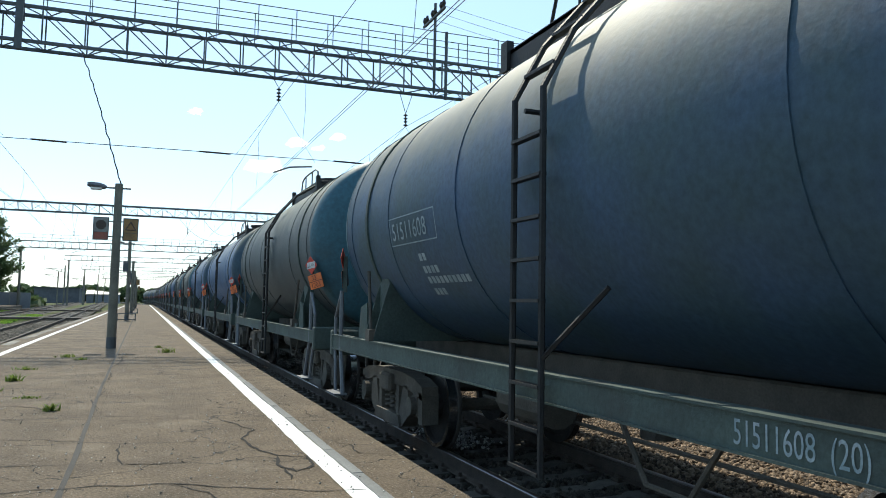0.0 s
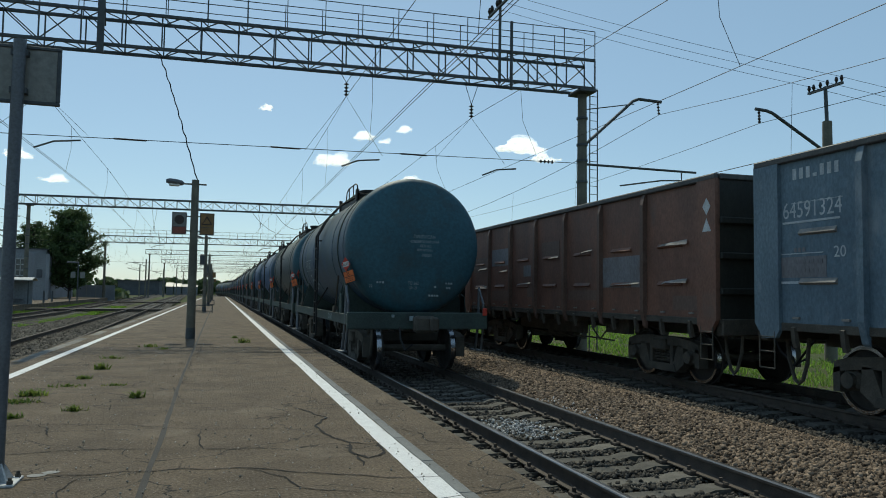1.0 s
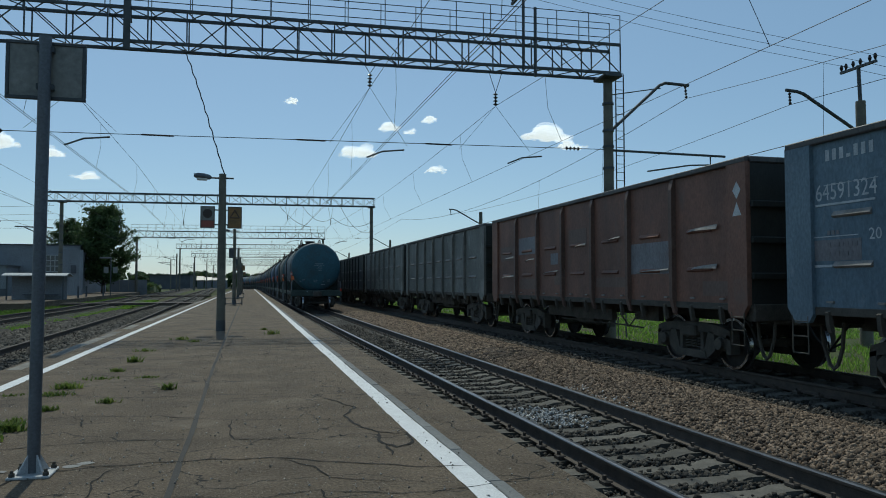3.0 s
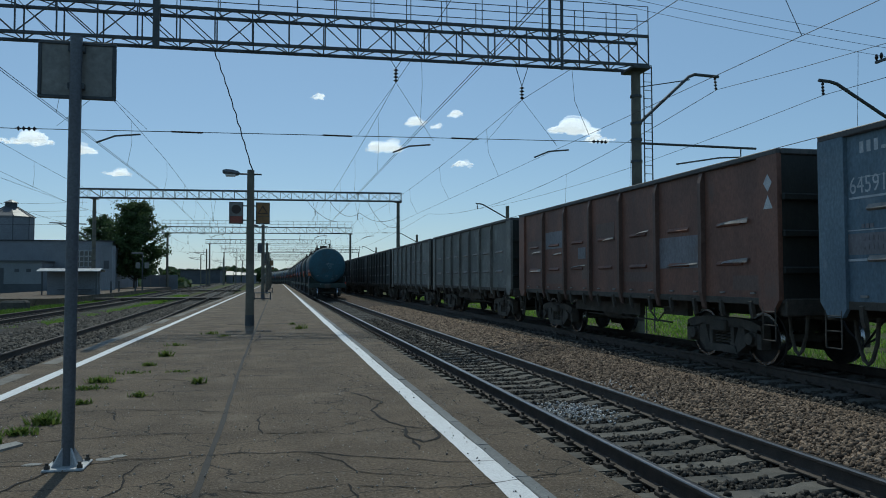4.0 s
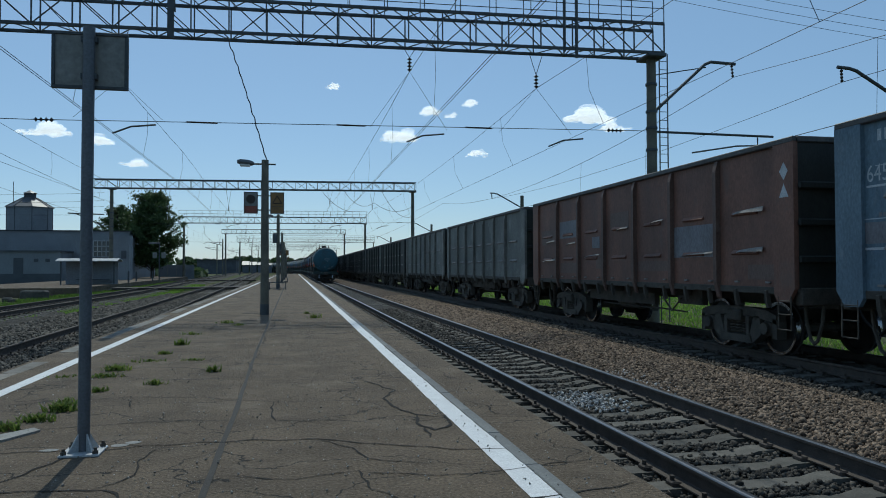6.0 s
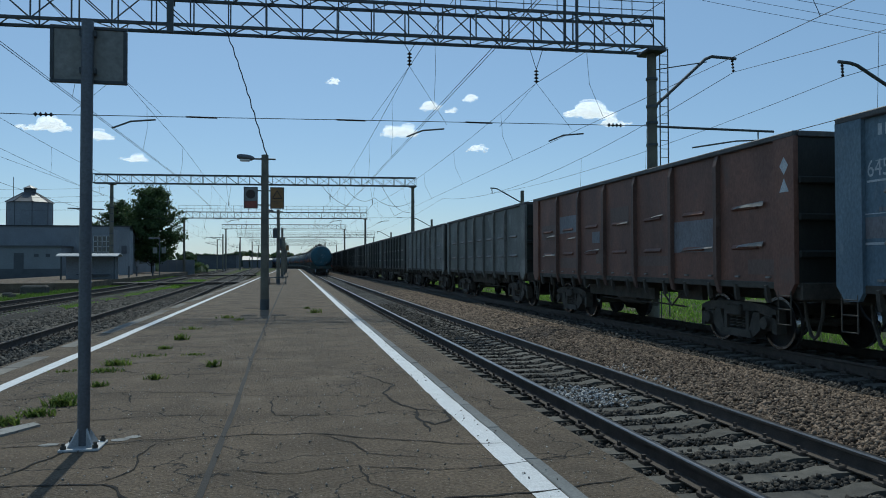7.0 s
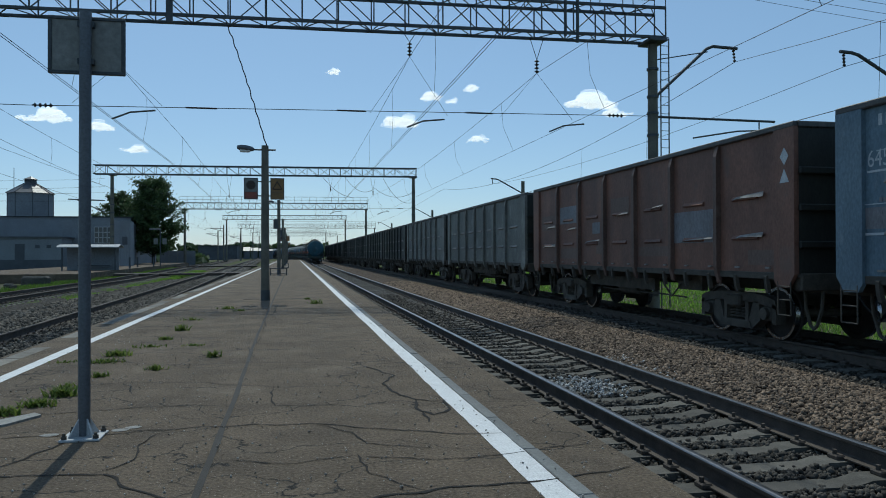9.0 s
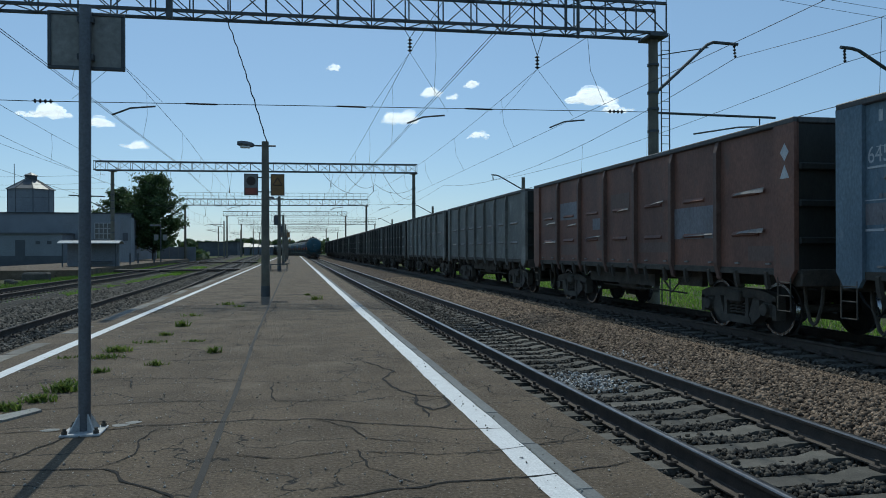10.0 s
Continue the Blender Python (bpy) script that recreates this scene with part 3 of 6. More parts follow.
CRACK_AND_SHADOW = mat("crack_dirt_and_shadow", (0.024, 0.021, 0.017), (0.014, 0.012, 0.01), rough=1, scale=20, fine=80)
CRACKS_AND_SHADOW = (
    (0.017, [(0.78, 8.84), (0.93, 8.45), (1.05, 8.03), (0.9, 7.55), (0.9, 7.29), (0.97, 6.97), (1.08, 6.67), (1.2, 6.58), (1.34, 6.61)]),
    (0.02, [(1.08, 6.67), (1.05, 6.4), (1.05, 6.18), (1.12, 6.02), (1.25, 6.1), (1.3, 6.35), (1.34, 6.61)]),
    (0.018, [(1.05, 6.18), (1.03, 5.95), (1.04, 5.75)]),
    (0.011, [(-2.9, 5.95), (-2.1, 5.9), (-1.38, 5.86), (-0.9, 5.95), (-0.43, 5.96), (0.17, 5.89), (0.7, 5.6), (1.22, 5.33), (1.55, 5.27)]),
    (0.012, [(-1.78, 5.05), (-1.7, 5.35), (-1.6, 5.6), (-1.45, 5.85)]),
    (0.013, [(-2.2, 4.95), (-1.72, 4.88), (-1.4, 4.86), (-1.13, 4.79), (-0.91, 4.49), (-0.65, 4.19), (-0.5, 3.9)]),
    (0.013, [(0.0, 3.9), (0.23, 4.0), (0.71, 4.1), (1.0, 4.15), (1.3, 4.1), (2.05, 4.3)]),
    (0.009, [(-0.2, 7.6), (-0.2, 6.95), (-0.15, 6.67), (0.1, 6.6), (0.5, 6.65)]),
    (0.009, [(-1.72, 8.19), (-1.6, 7.95), (-1.55, 7.7), (-1.52, 7.5)]),
    (0.008, [(-3.0, 7.9), (-1.72, 8.19), (-0.9, 8.0), (-0.2, 7.6), (0.6, 7.5)]),
    (0.008, [(-1.2, 4.8), (-1.0, 5.1), (-1.05, 5.5), (-0.95, 5.9)]),
    (0.009, [(-2.9, 6.9), (-2.0, 6.7), (-1.2, 6.85), (-0.5, 6.75)]),
    (0.008, [(0.17, 5.89), (0.4, 5.55), (0.48, 5.2), (0.9, 5.0)]),
    (0.007, [(0.4, 4.9), (0.9, 4.7), (1.4, 4.75), (2.0, 4.9)]),
    (0.007, [(-0.5, 5.0), (0.0, 4.8), (0.4, 4.9), (0.45, 4.5), (0.71, 4.1)]),
    (0.008, [(-0.6, 12.8), (-0.5, 11.8), (-0.62, 10.8), (-0.5, 9.8)]),
    (0.012, [(-0.45, 19.4), (-0.42, 17.5), (-0.6, 15.6), (-0.5, 14.0), (-0.6, 12.8)]),
    (0.009, [(-2.8, 9.4), (-2.2, 9.9), (-1.7, 9.5), (-1.2, 9.3), (-0.5, 9.4), (0.4, 9.2)]),
    (0.012, [(-2.5, 10.3), (-1.9, 10.6), (-1.4, 10.5), (-1.0, 10.0)]),
    (0.01, [(-2.3, 12.0), (-1.9, 11.6), (-1.4, 11.4), (-0.9, 11.6)]),
    (0.007, [(0.4, 9.2), (0.9, 9.3), (1.3, 9.1)]),
    (0.013, [(0.35, 13.9), (0.6, 13.5), (0.9, 13.5), (1.1, 13.7)]),
    # the gantry's cast shadow across the platform, drawn as a dark crack
    (0.016, [(-3.0, 17.4), (-1.8, 17.2), (-0.6, 17.4), (0.4, 17.1), (1.3, 17.0)]),
    (0.012, [(0.4, 18.1), (0.7, 17.2), (1.0, 16.6), (1.3, 16.2)]),
    (0.008, [(-2.9, 14.6), (-1.9, 14.3), (-0.7, 14.4), (-0.5, 14.0)]),
    (0.007, [(1.62, 9.5), (1.85, 9.3), (1.8, 8.8), (2.05, 8.5)]),
    (0.008, [(1.62, 7.3), (1.8, 7.0), (1.78, 6.6), (2.08, 6.4)]),
    (0.01, [(-0.4, 25.5), (-0.1, 25.2), (0.3, 25.4)]), (0.012, [(0.2, 29.0), (0.6, 28.6), (0.9, 28.8)]), (0.012, [(-1.5, 33.0), (-0.6, 32.6), (0.4, 33.0)]),
)
for k, (w, pts) in enumerate(CRACKS_AND_SHADOW):
    crack(pts, w, k + 1)

# ---- rolling stock ----


def wagon_paint(name, a, b, dirt, rng=(0.56, 0.72)):
    return mat(name, a, b, rough=0.6, scale=1.1, fine=25, bump=0.12, dirt=dirt, dirt_scale=1.6, dirt_range=rng, stretch=(1, 1, 0.55), spec=0.35)


G_RED = wagon_paint("oxide_red_paint", (0.26, 0.125, 0.085), (0.16, 0.085, 0.063), (0.135, 0.093, 0.075))
G_BLUE = wagon_paint("faded_blue_paint", (0.165, 0.235, 0.285), (0.115, 0.17, 0.215), (0.25, 0.285, 0.31), (0.5, 0.7))
G_GREY = wagon_paint("grey_paint", (0.2, 0.2, 0.178), (0.135, 0.137, 0.122), (0.26, 0.26, 0.235), (0.52, 0.7))
G_DARK = wagon_paint("grimy_and_shaded_grey_paint", (0.036, 0.038, 0.032), (0.022, 0.024, 0.021), (0.03, 0.028, 0.023))
G_TOP = wagon_paint("dusty_top_rail", (0.1, 0.1, 0.098), (0.065, 0.065, 0.063), (0.14, 0.13, 0.115))

RIB_RED = wagon_paint("worn_brown_rib_paint", (0.17, 0.105, 0.082), (0.11, 0.07, 0.055), (0.22, 0.17, 0.14), (0.58, 0.75))


def wheelset(parent, y, r=0.475):
    w = part("wheelset", B().tube([(-1.05, 0, 0), (1.05, 0, 0)], 0.075, 10), GRIME, parent, smooth=True)
    w.location = (0, y, r)
    for s in (-1, 1):
        b = B()
        prof = [(0.12, 0.0), (0.13, 0.06), (0.3, 0.05), (0.41, 0.055), (0.425, 0.0), (0.475, 0.0), (0.475, 0.1), (0.5, 0.105), (0.5, 0.135), (0.42, 0.135), (0.4, 0.09), (0.2, 0.09), (0.13, 0.12)]
        seg = 28
        vs, fs = [], []
        for k, (rr, x) in enumerate(prof):
            for j in range(seg):
                a = 2 * math.pi * j / seg
                vs.append((s * (0.865 - x), rr * math.sin(a), rr * math.cos(a)))
        for k in range(len(prof) - 1):
            b.cur = 1 if k in (4, 5) else 0
            b.add([vs[k * seg + j] for j in range(seg)] + [vs[(k + 1) * seg + j] for j in range(seg)], [(j, (j + 1) % seg, seg + (j + 1) % seg, seg + j) for j in range(seg)])
        b.cur = 0
        b.add([vs[j] for j in range(seg)], [tuple(range(seg))])
        part("wheel", b.mesh("wheel", [WHEEL, TREAD], True, True), None, w)
    return w


def bogie(parent, y):
    """A three-piece freight bogie: side frames, bolster, springs, axle boxes, wheelsets."""
    o = new("bogie")
    o.parent = parent
    o.location = (0, y, 0)
    for s in (-1, 1):
        b = B()
        x = s * 1.02
        xi, xo = s * 0.93, s * 1.13
        # cast frame: top beam, two pedestals, struts and a spring seat
        b.prism_x([(-1.22, 0.56), (-1.2, 0.72), (-0.95, 0.79), (-0.5, 0.83), (0.5, 0.83), (0.95, 0.79), (1.2, 0.72), (1.22, 0.56), (1.05, 0.6), (0.6, 0.66), (-0.6, 0.66), (-1.05, 0.6)], xi, xo)
        for k in (-1, 1):
            b.prism_x([(k * 1.22, 0.3), (k * 1.22, 0.62), (k * 1.1, 0.66), (k * 1.1, 0.3)], xi, xo)
            b.prism_x([(k * 0.76, 0.34), (k * 0.72, 0.68), (k * 0.55, 0.68), (k * 0.4, 0.3), (k * 0.52, 0.18)], xi, xo)
            b.prism_x([(k * 0.4, 0.28), (k * 0.4, 0.68), (k * 0.3, 0.68), (k * 0.3, 0.28)], xi, xo)
        b.prism_x([(-0.52, 0.17), (-0.46, 0.31), (0.46, 0.31), (0.52, 0.17)], s * 0.9, s * 1.16)
        part("side_frame", b, GRIME, o)
        for k in (-0.925, 0.925):
            part("axle_box", B().box(x - 0.1, x + 0.12, k - 0.14, k + 0.14, 0.34, 0.62, 0.04).tube([(x + s * 0.1, k, 0.475), (x + s * 0.17, k, 0.475)], 0.11, 12), GRIME, o)
        b = B()
        for k in (-0.2, 0.0, 0.2):
            pts = [(x + 0.075 * math.cos(a), k + 0.075 * math.sin(a), 0.33 + 0.26 * a / (2 * math.pi * 4.5)) for a in np.linspace(0, 2 * math.pi * 4.5, 40)]
            b.tube(pts, 0.019, 5)
        part("spring_set", b, GRIME, o)
    part("bolster", B().box(-1.2, 1.2, -0.22, 0.22, 0.56, 0.78, 0.03).tube([(0, 0, 0.78), (0, 0, 0.92)], 0.2, 12), GRIME, o)
    for k in (-0.925, 0.925):
        wheelset(o, k)
    return o


def coupler(parent, y, s):
    b = B()
    b.box(-0.13, 0.13, y, y + s * 0.42, 0.92, 1.16, 0.03)
    b.box(-0.24, 0.2, y + s * 0.36, y + s * 0.62, 0.86, 1.2, 0.05)
    b.box(0.06, 0.24, y + s * 0.55, y + s * 0.74, 0.88, 1.18, 0.04)
    part("coupler", b, GRIME, parent, "cast automatic coupler")
    b = B()
    b.tube([(-0.42, y, 0.95), (-0.45, y + s * 0.2, 0.72), (-0.4, y + s * 0.45, 0.5), (-0.3, y + s * 0.62, 0.62)], 0.02, 6)
    part("brake_hose", b, WIRE, parent)
    part("air_hose", B().tube([(-1.0, y - s * 0.5, 1.0), (-1.0, y - s * 0.46, 0.62), (-1.0, y - s * 0.36, 0.36), (-1.0, y - s * 0.28, 0.3), (-1.0, y - s * 0.2, 0.36), (-1.0, y - s * 0.08, 0.66), (-1.0, y - s * 0.04, 1.0)], 0.03, 7), GRIME, parent, "black rubber air hose hanging in a loop")


def gondola(paint, top_paint, label, rib0=4.15, rib_paint=None, name="gondola_wagon", ledge_paint=WORN_HIGHLIGHT):
    """Open wagon; origin at the rail head under its middle."""
    g = thing(name, label, "freight wagon", "standing goods train")
    L, W, Z0, Z1 = 6.63, 1.55, 1.22, 3.7
    XS = 1.49
    ribs = [rib0 * k for k in (-1, -0.6, -0.2, 0.2, 0.6, 1)]
    for s in (-1, 1):
        b = B()
        b.box(s * XS - 0.012, s * XS + 0.012, -L, L, Z0, Z1 - 0.05)
        part("side_wall", b, paint, g)
        # pressed ledges in each bay
        edges = [-L + 0.5] + ribs + [L - 0.5]
        for a, c in zip(edges[:-1], edges[1:]):
            for z, h, o in ((1.84, 0.05, 0.06), (2.55, 0.05, 0.06)):
                b = B().prism_y([(s * XS, z - h), (s * XS + s * o * 0.9, z - h * 0.5), (s * XS + s * o, z - h * 0.3), (s * XS, z + h * 1.3)], a + (c - a) * 0.3, c - (c - a) * 0.26)
                part("pressed_ledge", b, ledge_paint, g)
        for y in ribs:
            b = B()
            b.prism_y([(s * XS, 0.98), (s * (W - 0.02), 1.02), (s * (W + 0.05), 1.3), (s * (W + 0.05), Z1 - 0.3), (s * (W - 0.01), Z1 - 0.08), (s * XS, Z1 - 0.06)], y - 0.055, y + 0.055)
            part("rib", b, rib_paint or paint, g)
        for e in (-1, 1):
            b = B()
            yo, yi = e * L, e * (L - 0.52)
            b.prism_x([(yo, Z1 - 0.08), (yi, Z1 - 0.08), (yi, 1.12), (yi + e * 0.08, 1.0), (yo - e * 0.16, 1.0), (yo, 1.22)], s * (XS + 0.005), s * (W + 0.015))
            part("corner_post", b, paint, g)
        part("top_rail", B().box(s * (XS - 0.05), s * (W + 0.02), -L, L, Z1 - 0.1, Z1, 0.015), top_paint, g)
        part("bottom_rail", B().box(s * (XS - 0.06), s * (XS + 0.03), -L + 0.1, L - 0.1, Z0 - 0.1, Z0 + 0.02, 0.01), GRIME, g)
        hb = B()
        hb.prism_y([(s * (XS + 0.01), 1.2), (s * (XS + 0.07), 1.17), (s * (XS + 0.05), 0.98), (s * (XS + 0.02), 0.88), (s * (XS - 0.04), 0.9)], -0.035, 0.035)
        hb.cur = 1
        hb.box(s * (XS + 0.012), s * (XS + 0.05), -0.1, 0.02, 1.3, 1.33)
        hme = hb.mesh("hatch_hook", [GRIME, WORN_HIGHLIGHT])
        for i in range(14):
            o = part("hatch_hook", hme, None, g)
            o.location.y = -5.85 + i * 0.9
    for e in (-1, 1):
        # shade in the gap between wagons is put into the ends' dark colour
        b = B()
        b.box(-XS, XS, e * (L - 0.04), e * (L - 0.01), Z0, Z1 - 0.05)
        part("end_wall", b, G_DARK, g, "end wall with the shade of the wagon gap in its colour")
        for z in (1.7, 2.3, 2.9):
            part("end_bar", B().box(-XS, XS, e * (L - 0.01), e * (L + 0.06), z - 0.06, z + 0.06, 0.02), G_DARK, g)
        part("end_top_rail", B().box(-XS, XS, e * (L - 0.06), e * (L + 0.03), Z1 - 0.1, Z1 - 0.003, 0.015), top_paint, g)
        part("end_beam", B().box(-1.45, 1.45, e * (L - 0.15), e * (L + 0.02), 0.95, 1.24, 0.02), GRIME, g)
        coupler(g, e * L, e)
        # corner ladder
        b = B()
        for yy in (e * (L - 0.1), e * (L - 0.42)):
            b.tube([(-1.56, yy, 0.55), (-1.56, yy, 1.1)], 0.012, 5)
        for z in (0.55, 0.8, 1.02):
            b.tube([(-1.56, e * (L - 0.1), z), (-1.56, e * (L - 0.42), z)], 0.012, 5)
        part("corner_step", b, GRIME, g)
        bogie(g, e * 4.33)
    part("floor", B().box(-XS, XS, -L, L, Z0 - 0.05, Z0 + 0.01), GRIME, g)
    b = B()
    b.box(-0.3, 0.3, -L + 0.1, L - 0.1, 0.85, 1.18)
    for y in (-2.49, -0.83, 0.83, 2.49):
        b.box(-1.45, 1.45, y - 0.08, y + 0.08, 0.98, 1.18)
    part("centre_sill", b, GRIME, g)
    b = B()
    b.tube([(-0.75, 0.3, 0.72), (-0.75, 1.35, 0.72)], 0.2, 12).tube([(-0.75, 0.3, 0.72), (-0.75, 0.0, 0.72)], 0.13, 10)
    part("underframe_beam", B().box(-1.05, -0.92, -0.9, 3.0, 0.7, 1.15), GRIME, g)
    part("underframe_beam", B().box(-1.05, -0.92, -3.0, -2.0, 0.78, 1.15), GRIME, g)
    part("brake_cylinder", b, GRIME, g)
    part("air_reservoir", B().tube([(0.7, -1.6, 0.75), (0.7, -0.6, 0.75)], 0.17, 12), GRIME, g)
    b = B()
    b.tube([(-0.95, -2.2, 0.6), (-0.95, -1.0, 0.62), (-0.9, 0.0, 0.6), (-0.9, 2.4, 0.62)], 0.02, 6)
    b.tube([(-1.2, -2.4, 0.9), (-1.2, -2.0, 0.62), (-1.2, -1.6, 0.9)], 0.02, 6)
    part("brake_rigging", b, GRIME, g)
    return g


PITCH = 14.2
red = gondola(G_RED, G_TOP, "red-brown open freight wagon with patched repainted side panels", 4.38, RIB_RED, ledge_paint=G_RED)
red.matrix_basis = pose(T2, 10.65 + 6.63, ZR)
blue = gondola(G_BLUE, G_TOP, "faded blue open freight wagon with white stencilled lettering", 4.6)
blue.matrix_basis = pose(T2, 10.65 + 6.63 - PITCH, ZR)
grey = gondola(G_GREY, G_TOP, "grey-blue open freight wagon, worn to bare metal in streaks")
grey.matrix_basis = pose(T2, 10.65 + 6.63 + PITCH, ZR)
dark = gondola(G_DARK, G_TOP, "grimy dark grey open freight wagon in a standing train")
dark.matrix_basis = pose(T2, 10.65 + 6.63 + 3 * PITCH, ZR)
copy_thing(grey, pose(T2, 10.65 + 6.63 + 2 * PITCH, ZR))
for i in range(4, 13):
    copy_thing(dark, pose(T2, 10.65 + 6.63 + i * PITCH, ZR))
# unseen wagon added behind the camera to close the row against light
copy_thing(dark, pose(T2, 10.65 + 6.63 - 2 * PITCH, ZR))

# repainted patches and markings on the red and blue wagons
PATCH = wagon_paint("grey_primer", (0.25, 0.24, 0.25), (0.2, 0.19, 0.2), (0.14, 0.11, 0.1))
PATCH2 = wagon_paint("dull_brown_primer", (0.2, 0.13, 0.1), (0.16, 0.1, 0.08), (0.12, 0.08, 0.06))
for y0, y1, z0, z1, m in ((-4.3, -2.68, 1.78, 2.42, PATCH), (-0.5, 0.55, 2.5, 2.95, PATCH2), (1.25, 1.75, 2.1, 2.4, PATCH), (2.75, 4.25, 2.45, 2.95, PATCH), (4.55, 5.9, 2.3, 2.75, PATCH2), (-6.05, -5.3, 1.36, 1.62, PATCH2),
                          (1.1, 1.5, 1.55, 1.95, PATCH2), (-2.4, -1.0, 1.5, 1.72, PATCH2), (2.8, 4.2, 1.42, 1.72, PATCH2)):
    part("primer_patch", B().box(-1.508, -1.5, y0, y1, z0, z1), m, red, "rectangle of grey primer on the side")
# bare scuffed metal on the pressed ledges, bent upwards at one end
for y0, y1, z, h in ((-5.8, -4.9, 2.55, 0.08), (-5.78, -5.0, 1.85, 0.075), (-2.25, -1.65, 2.56, 0.03), (-0.5, 0.15, 2.5, 0.045), (2.9, 3.6, 2.25, 0.05), (4.6, 5.4, 2.36, 0.06), (4.6, 5.7, 1.78, 0.07), (-4.2, -3.0, 1.8, 0.025), (1.2, 2.2, 1.86, 0.025)):
    n = 8
    lo, hi = [], []
    for i in range(n + 1):
        t = i / n
        zz = z + 0.07 * (1 - t) ** 0.5
        lo.append((-1.572 + 0.03 * abs(t - 0.5), y0 + (y1 - y0) * t, zz - h * (1 - 0.75 * t)))
        hi.append((-1.535, y0 + (y1 - y0) * t, zz + 0.01))
    sc = B().ring(lo, hi, close=False)
    sc.ring([(x + 0.03, y, z_) for x, y, z_ in lo], lo, close=False)
    part("scuffed_ledge", sc, WORN_HIGHLIGHT, red, "pressed ledge scuffed to pale bare metal")


b = B()
b.add([(-1.572, -6.4, 3.3), (-1.572, -6.51, 3.15), (-1.572, -6.4, 3.0), (-1.572, -6.29, 3.15)], [(0, 1, 2, 3)])
b.add([(-1.572, -6.4, 2.95), (-1.572, -6.52, 2.72), (-1.572, -6.28, 2.72)], [(0, 1, 2)])
part("stencil_mark", b, LETTER, red, "white diamond and triangle stencil")

# lettering of the blue wagon
part("wagon_number", text_mesh("wagon_number", "64591324", 0.34, LETTER, lambda u, v: (-1.508, 6.07 - u * 0.82, 2.77 + v)), None, blue, "white stencilled wagon number")
for i in range(7):
    part("operator_mark", B().box(-1.508, -1.503, 5.86 - i * 0.13, 5.79 - i * 0.13, 3.33, 3.49 if i != 3 else 3.38), LETTER, blue, "white stencilled bar of the operator mark")
for y0, y1, z, w in ((6.07, 5.0, 2.69, 0.03), (6.17, 5.28, 1.81, 0.035), (6.17, 5.3, 2.24, 0.014), (5.9, 4.95, 2.98, 0.008)):
    part("scuffed_crease", B().box(-1.51, -1.503, y0, y1, z, z + w), LETTER, blue, "crease in the side scuffed pale")
part("load_mark", text_mesh("load_mark", "20", 0.22, LETTER, lambda u, v: (-1.508, 5.12 - u, 2.17 + v)), None, blue, "white stencilled figures")
for z, n in ((2.27, 3), (2.1, 7), (1.97, 6)):
    for i in range(n):
        part("stencil_line", B().box(-1.512, -1.507, 5.85 - i * 0.08, 5.795 - i * 0.08, z, z + 0.06), PATCH, blue)
part("primer_patch", B().box(-1.506, -1.502, 5.25, 6.15, 1.9, 2.2), PATCH, blue, "repainted paler panel")


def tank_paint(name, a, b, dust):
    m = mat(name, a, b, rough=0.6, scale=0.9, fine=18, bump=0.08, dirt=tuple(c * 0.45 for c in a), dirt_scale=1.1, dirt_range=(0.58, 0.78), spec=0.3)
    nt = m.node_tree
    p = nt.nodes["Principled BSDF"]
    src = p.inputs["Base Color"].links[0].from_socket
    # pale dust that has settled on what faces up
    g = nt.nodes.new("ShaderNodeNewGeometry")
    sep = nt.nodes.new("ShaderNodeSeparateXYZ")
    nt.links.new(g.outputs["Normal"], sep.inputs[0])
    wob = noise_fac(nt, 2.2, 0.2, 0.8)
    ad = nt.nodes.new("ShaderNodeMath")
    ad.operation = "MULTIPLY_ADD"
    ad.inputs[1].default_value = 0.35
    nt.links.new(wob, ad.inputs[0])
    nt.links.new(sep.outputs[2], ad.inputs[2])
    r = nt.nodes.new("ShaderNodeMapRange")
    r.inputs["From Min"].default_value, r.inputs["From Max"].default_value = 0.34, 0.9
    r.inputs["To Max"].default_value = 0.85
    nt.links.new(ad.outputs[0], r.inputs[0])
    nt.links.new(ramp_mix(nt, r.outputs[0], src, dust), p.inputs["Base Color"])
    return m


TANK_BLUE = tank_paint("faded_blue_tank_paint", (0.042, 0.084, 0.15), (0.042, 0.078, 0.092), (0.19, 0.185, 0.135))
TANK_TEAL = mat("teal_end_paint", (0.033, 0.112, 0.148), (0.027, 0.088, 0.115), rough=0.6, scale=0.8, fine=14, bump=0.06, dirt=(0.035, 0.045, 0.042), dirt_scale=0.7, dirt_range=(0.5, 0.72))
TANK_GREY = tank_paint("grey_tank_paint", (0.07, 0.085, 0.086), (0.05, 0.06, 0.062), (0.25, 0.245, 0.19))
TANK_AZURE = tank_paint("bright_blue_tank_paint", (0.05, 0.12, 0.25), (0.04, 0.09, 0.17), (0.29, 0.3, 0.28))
FRAME_GREEN = mat("grimy_green_frame", (0.062, 0.092, 0.08), (0.04, 0.058, 0.052), rough=0.75, scale=1.5, fine=30, dirt=(0.03, 0.03, 0.028))
TANK_BLACK = mat("black_walkway_steel", (0.02, 0.021, 0.022), rough=0.6, metal=0.3)
ORANGE = mat("orange_hazard_plate", (0.75, 0.17, 0.03), (0.6, 0.13, 0.03), rough=0.6, scale=4, fine=50)
RED_SIGN = mat("red_hazard_plate", (0.62, 0.06, 0.035), (0.5, 0.05, 0.03), rough=0.6, scale=4, fine=50)
BLACK_INK = mat("black_lettering", (0.015, 0.015, 0.015), rough=0.7, bump=0)
WHITE_PLATE = mat("white_label", (0.6, 0.6, 0.57), rough=0.6)


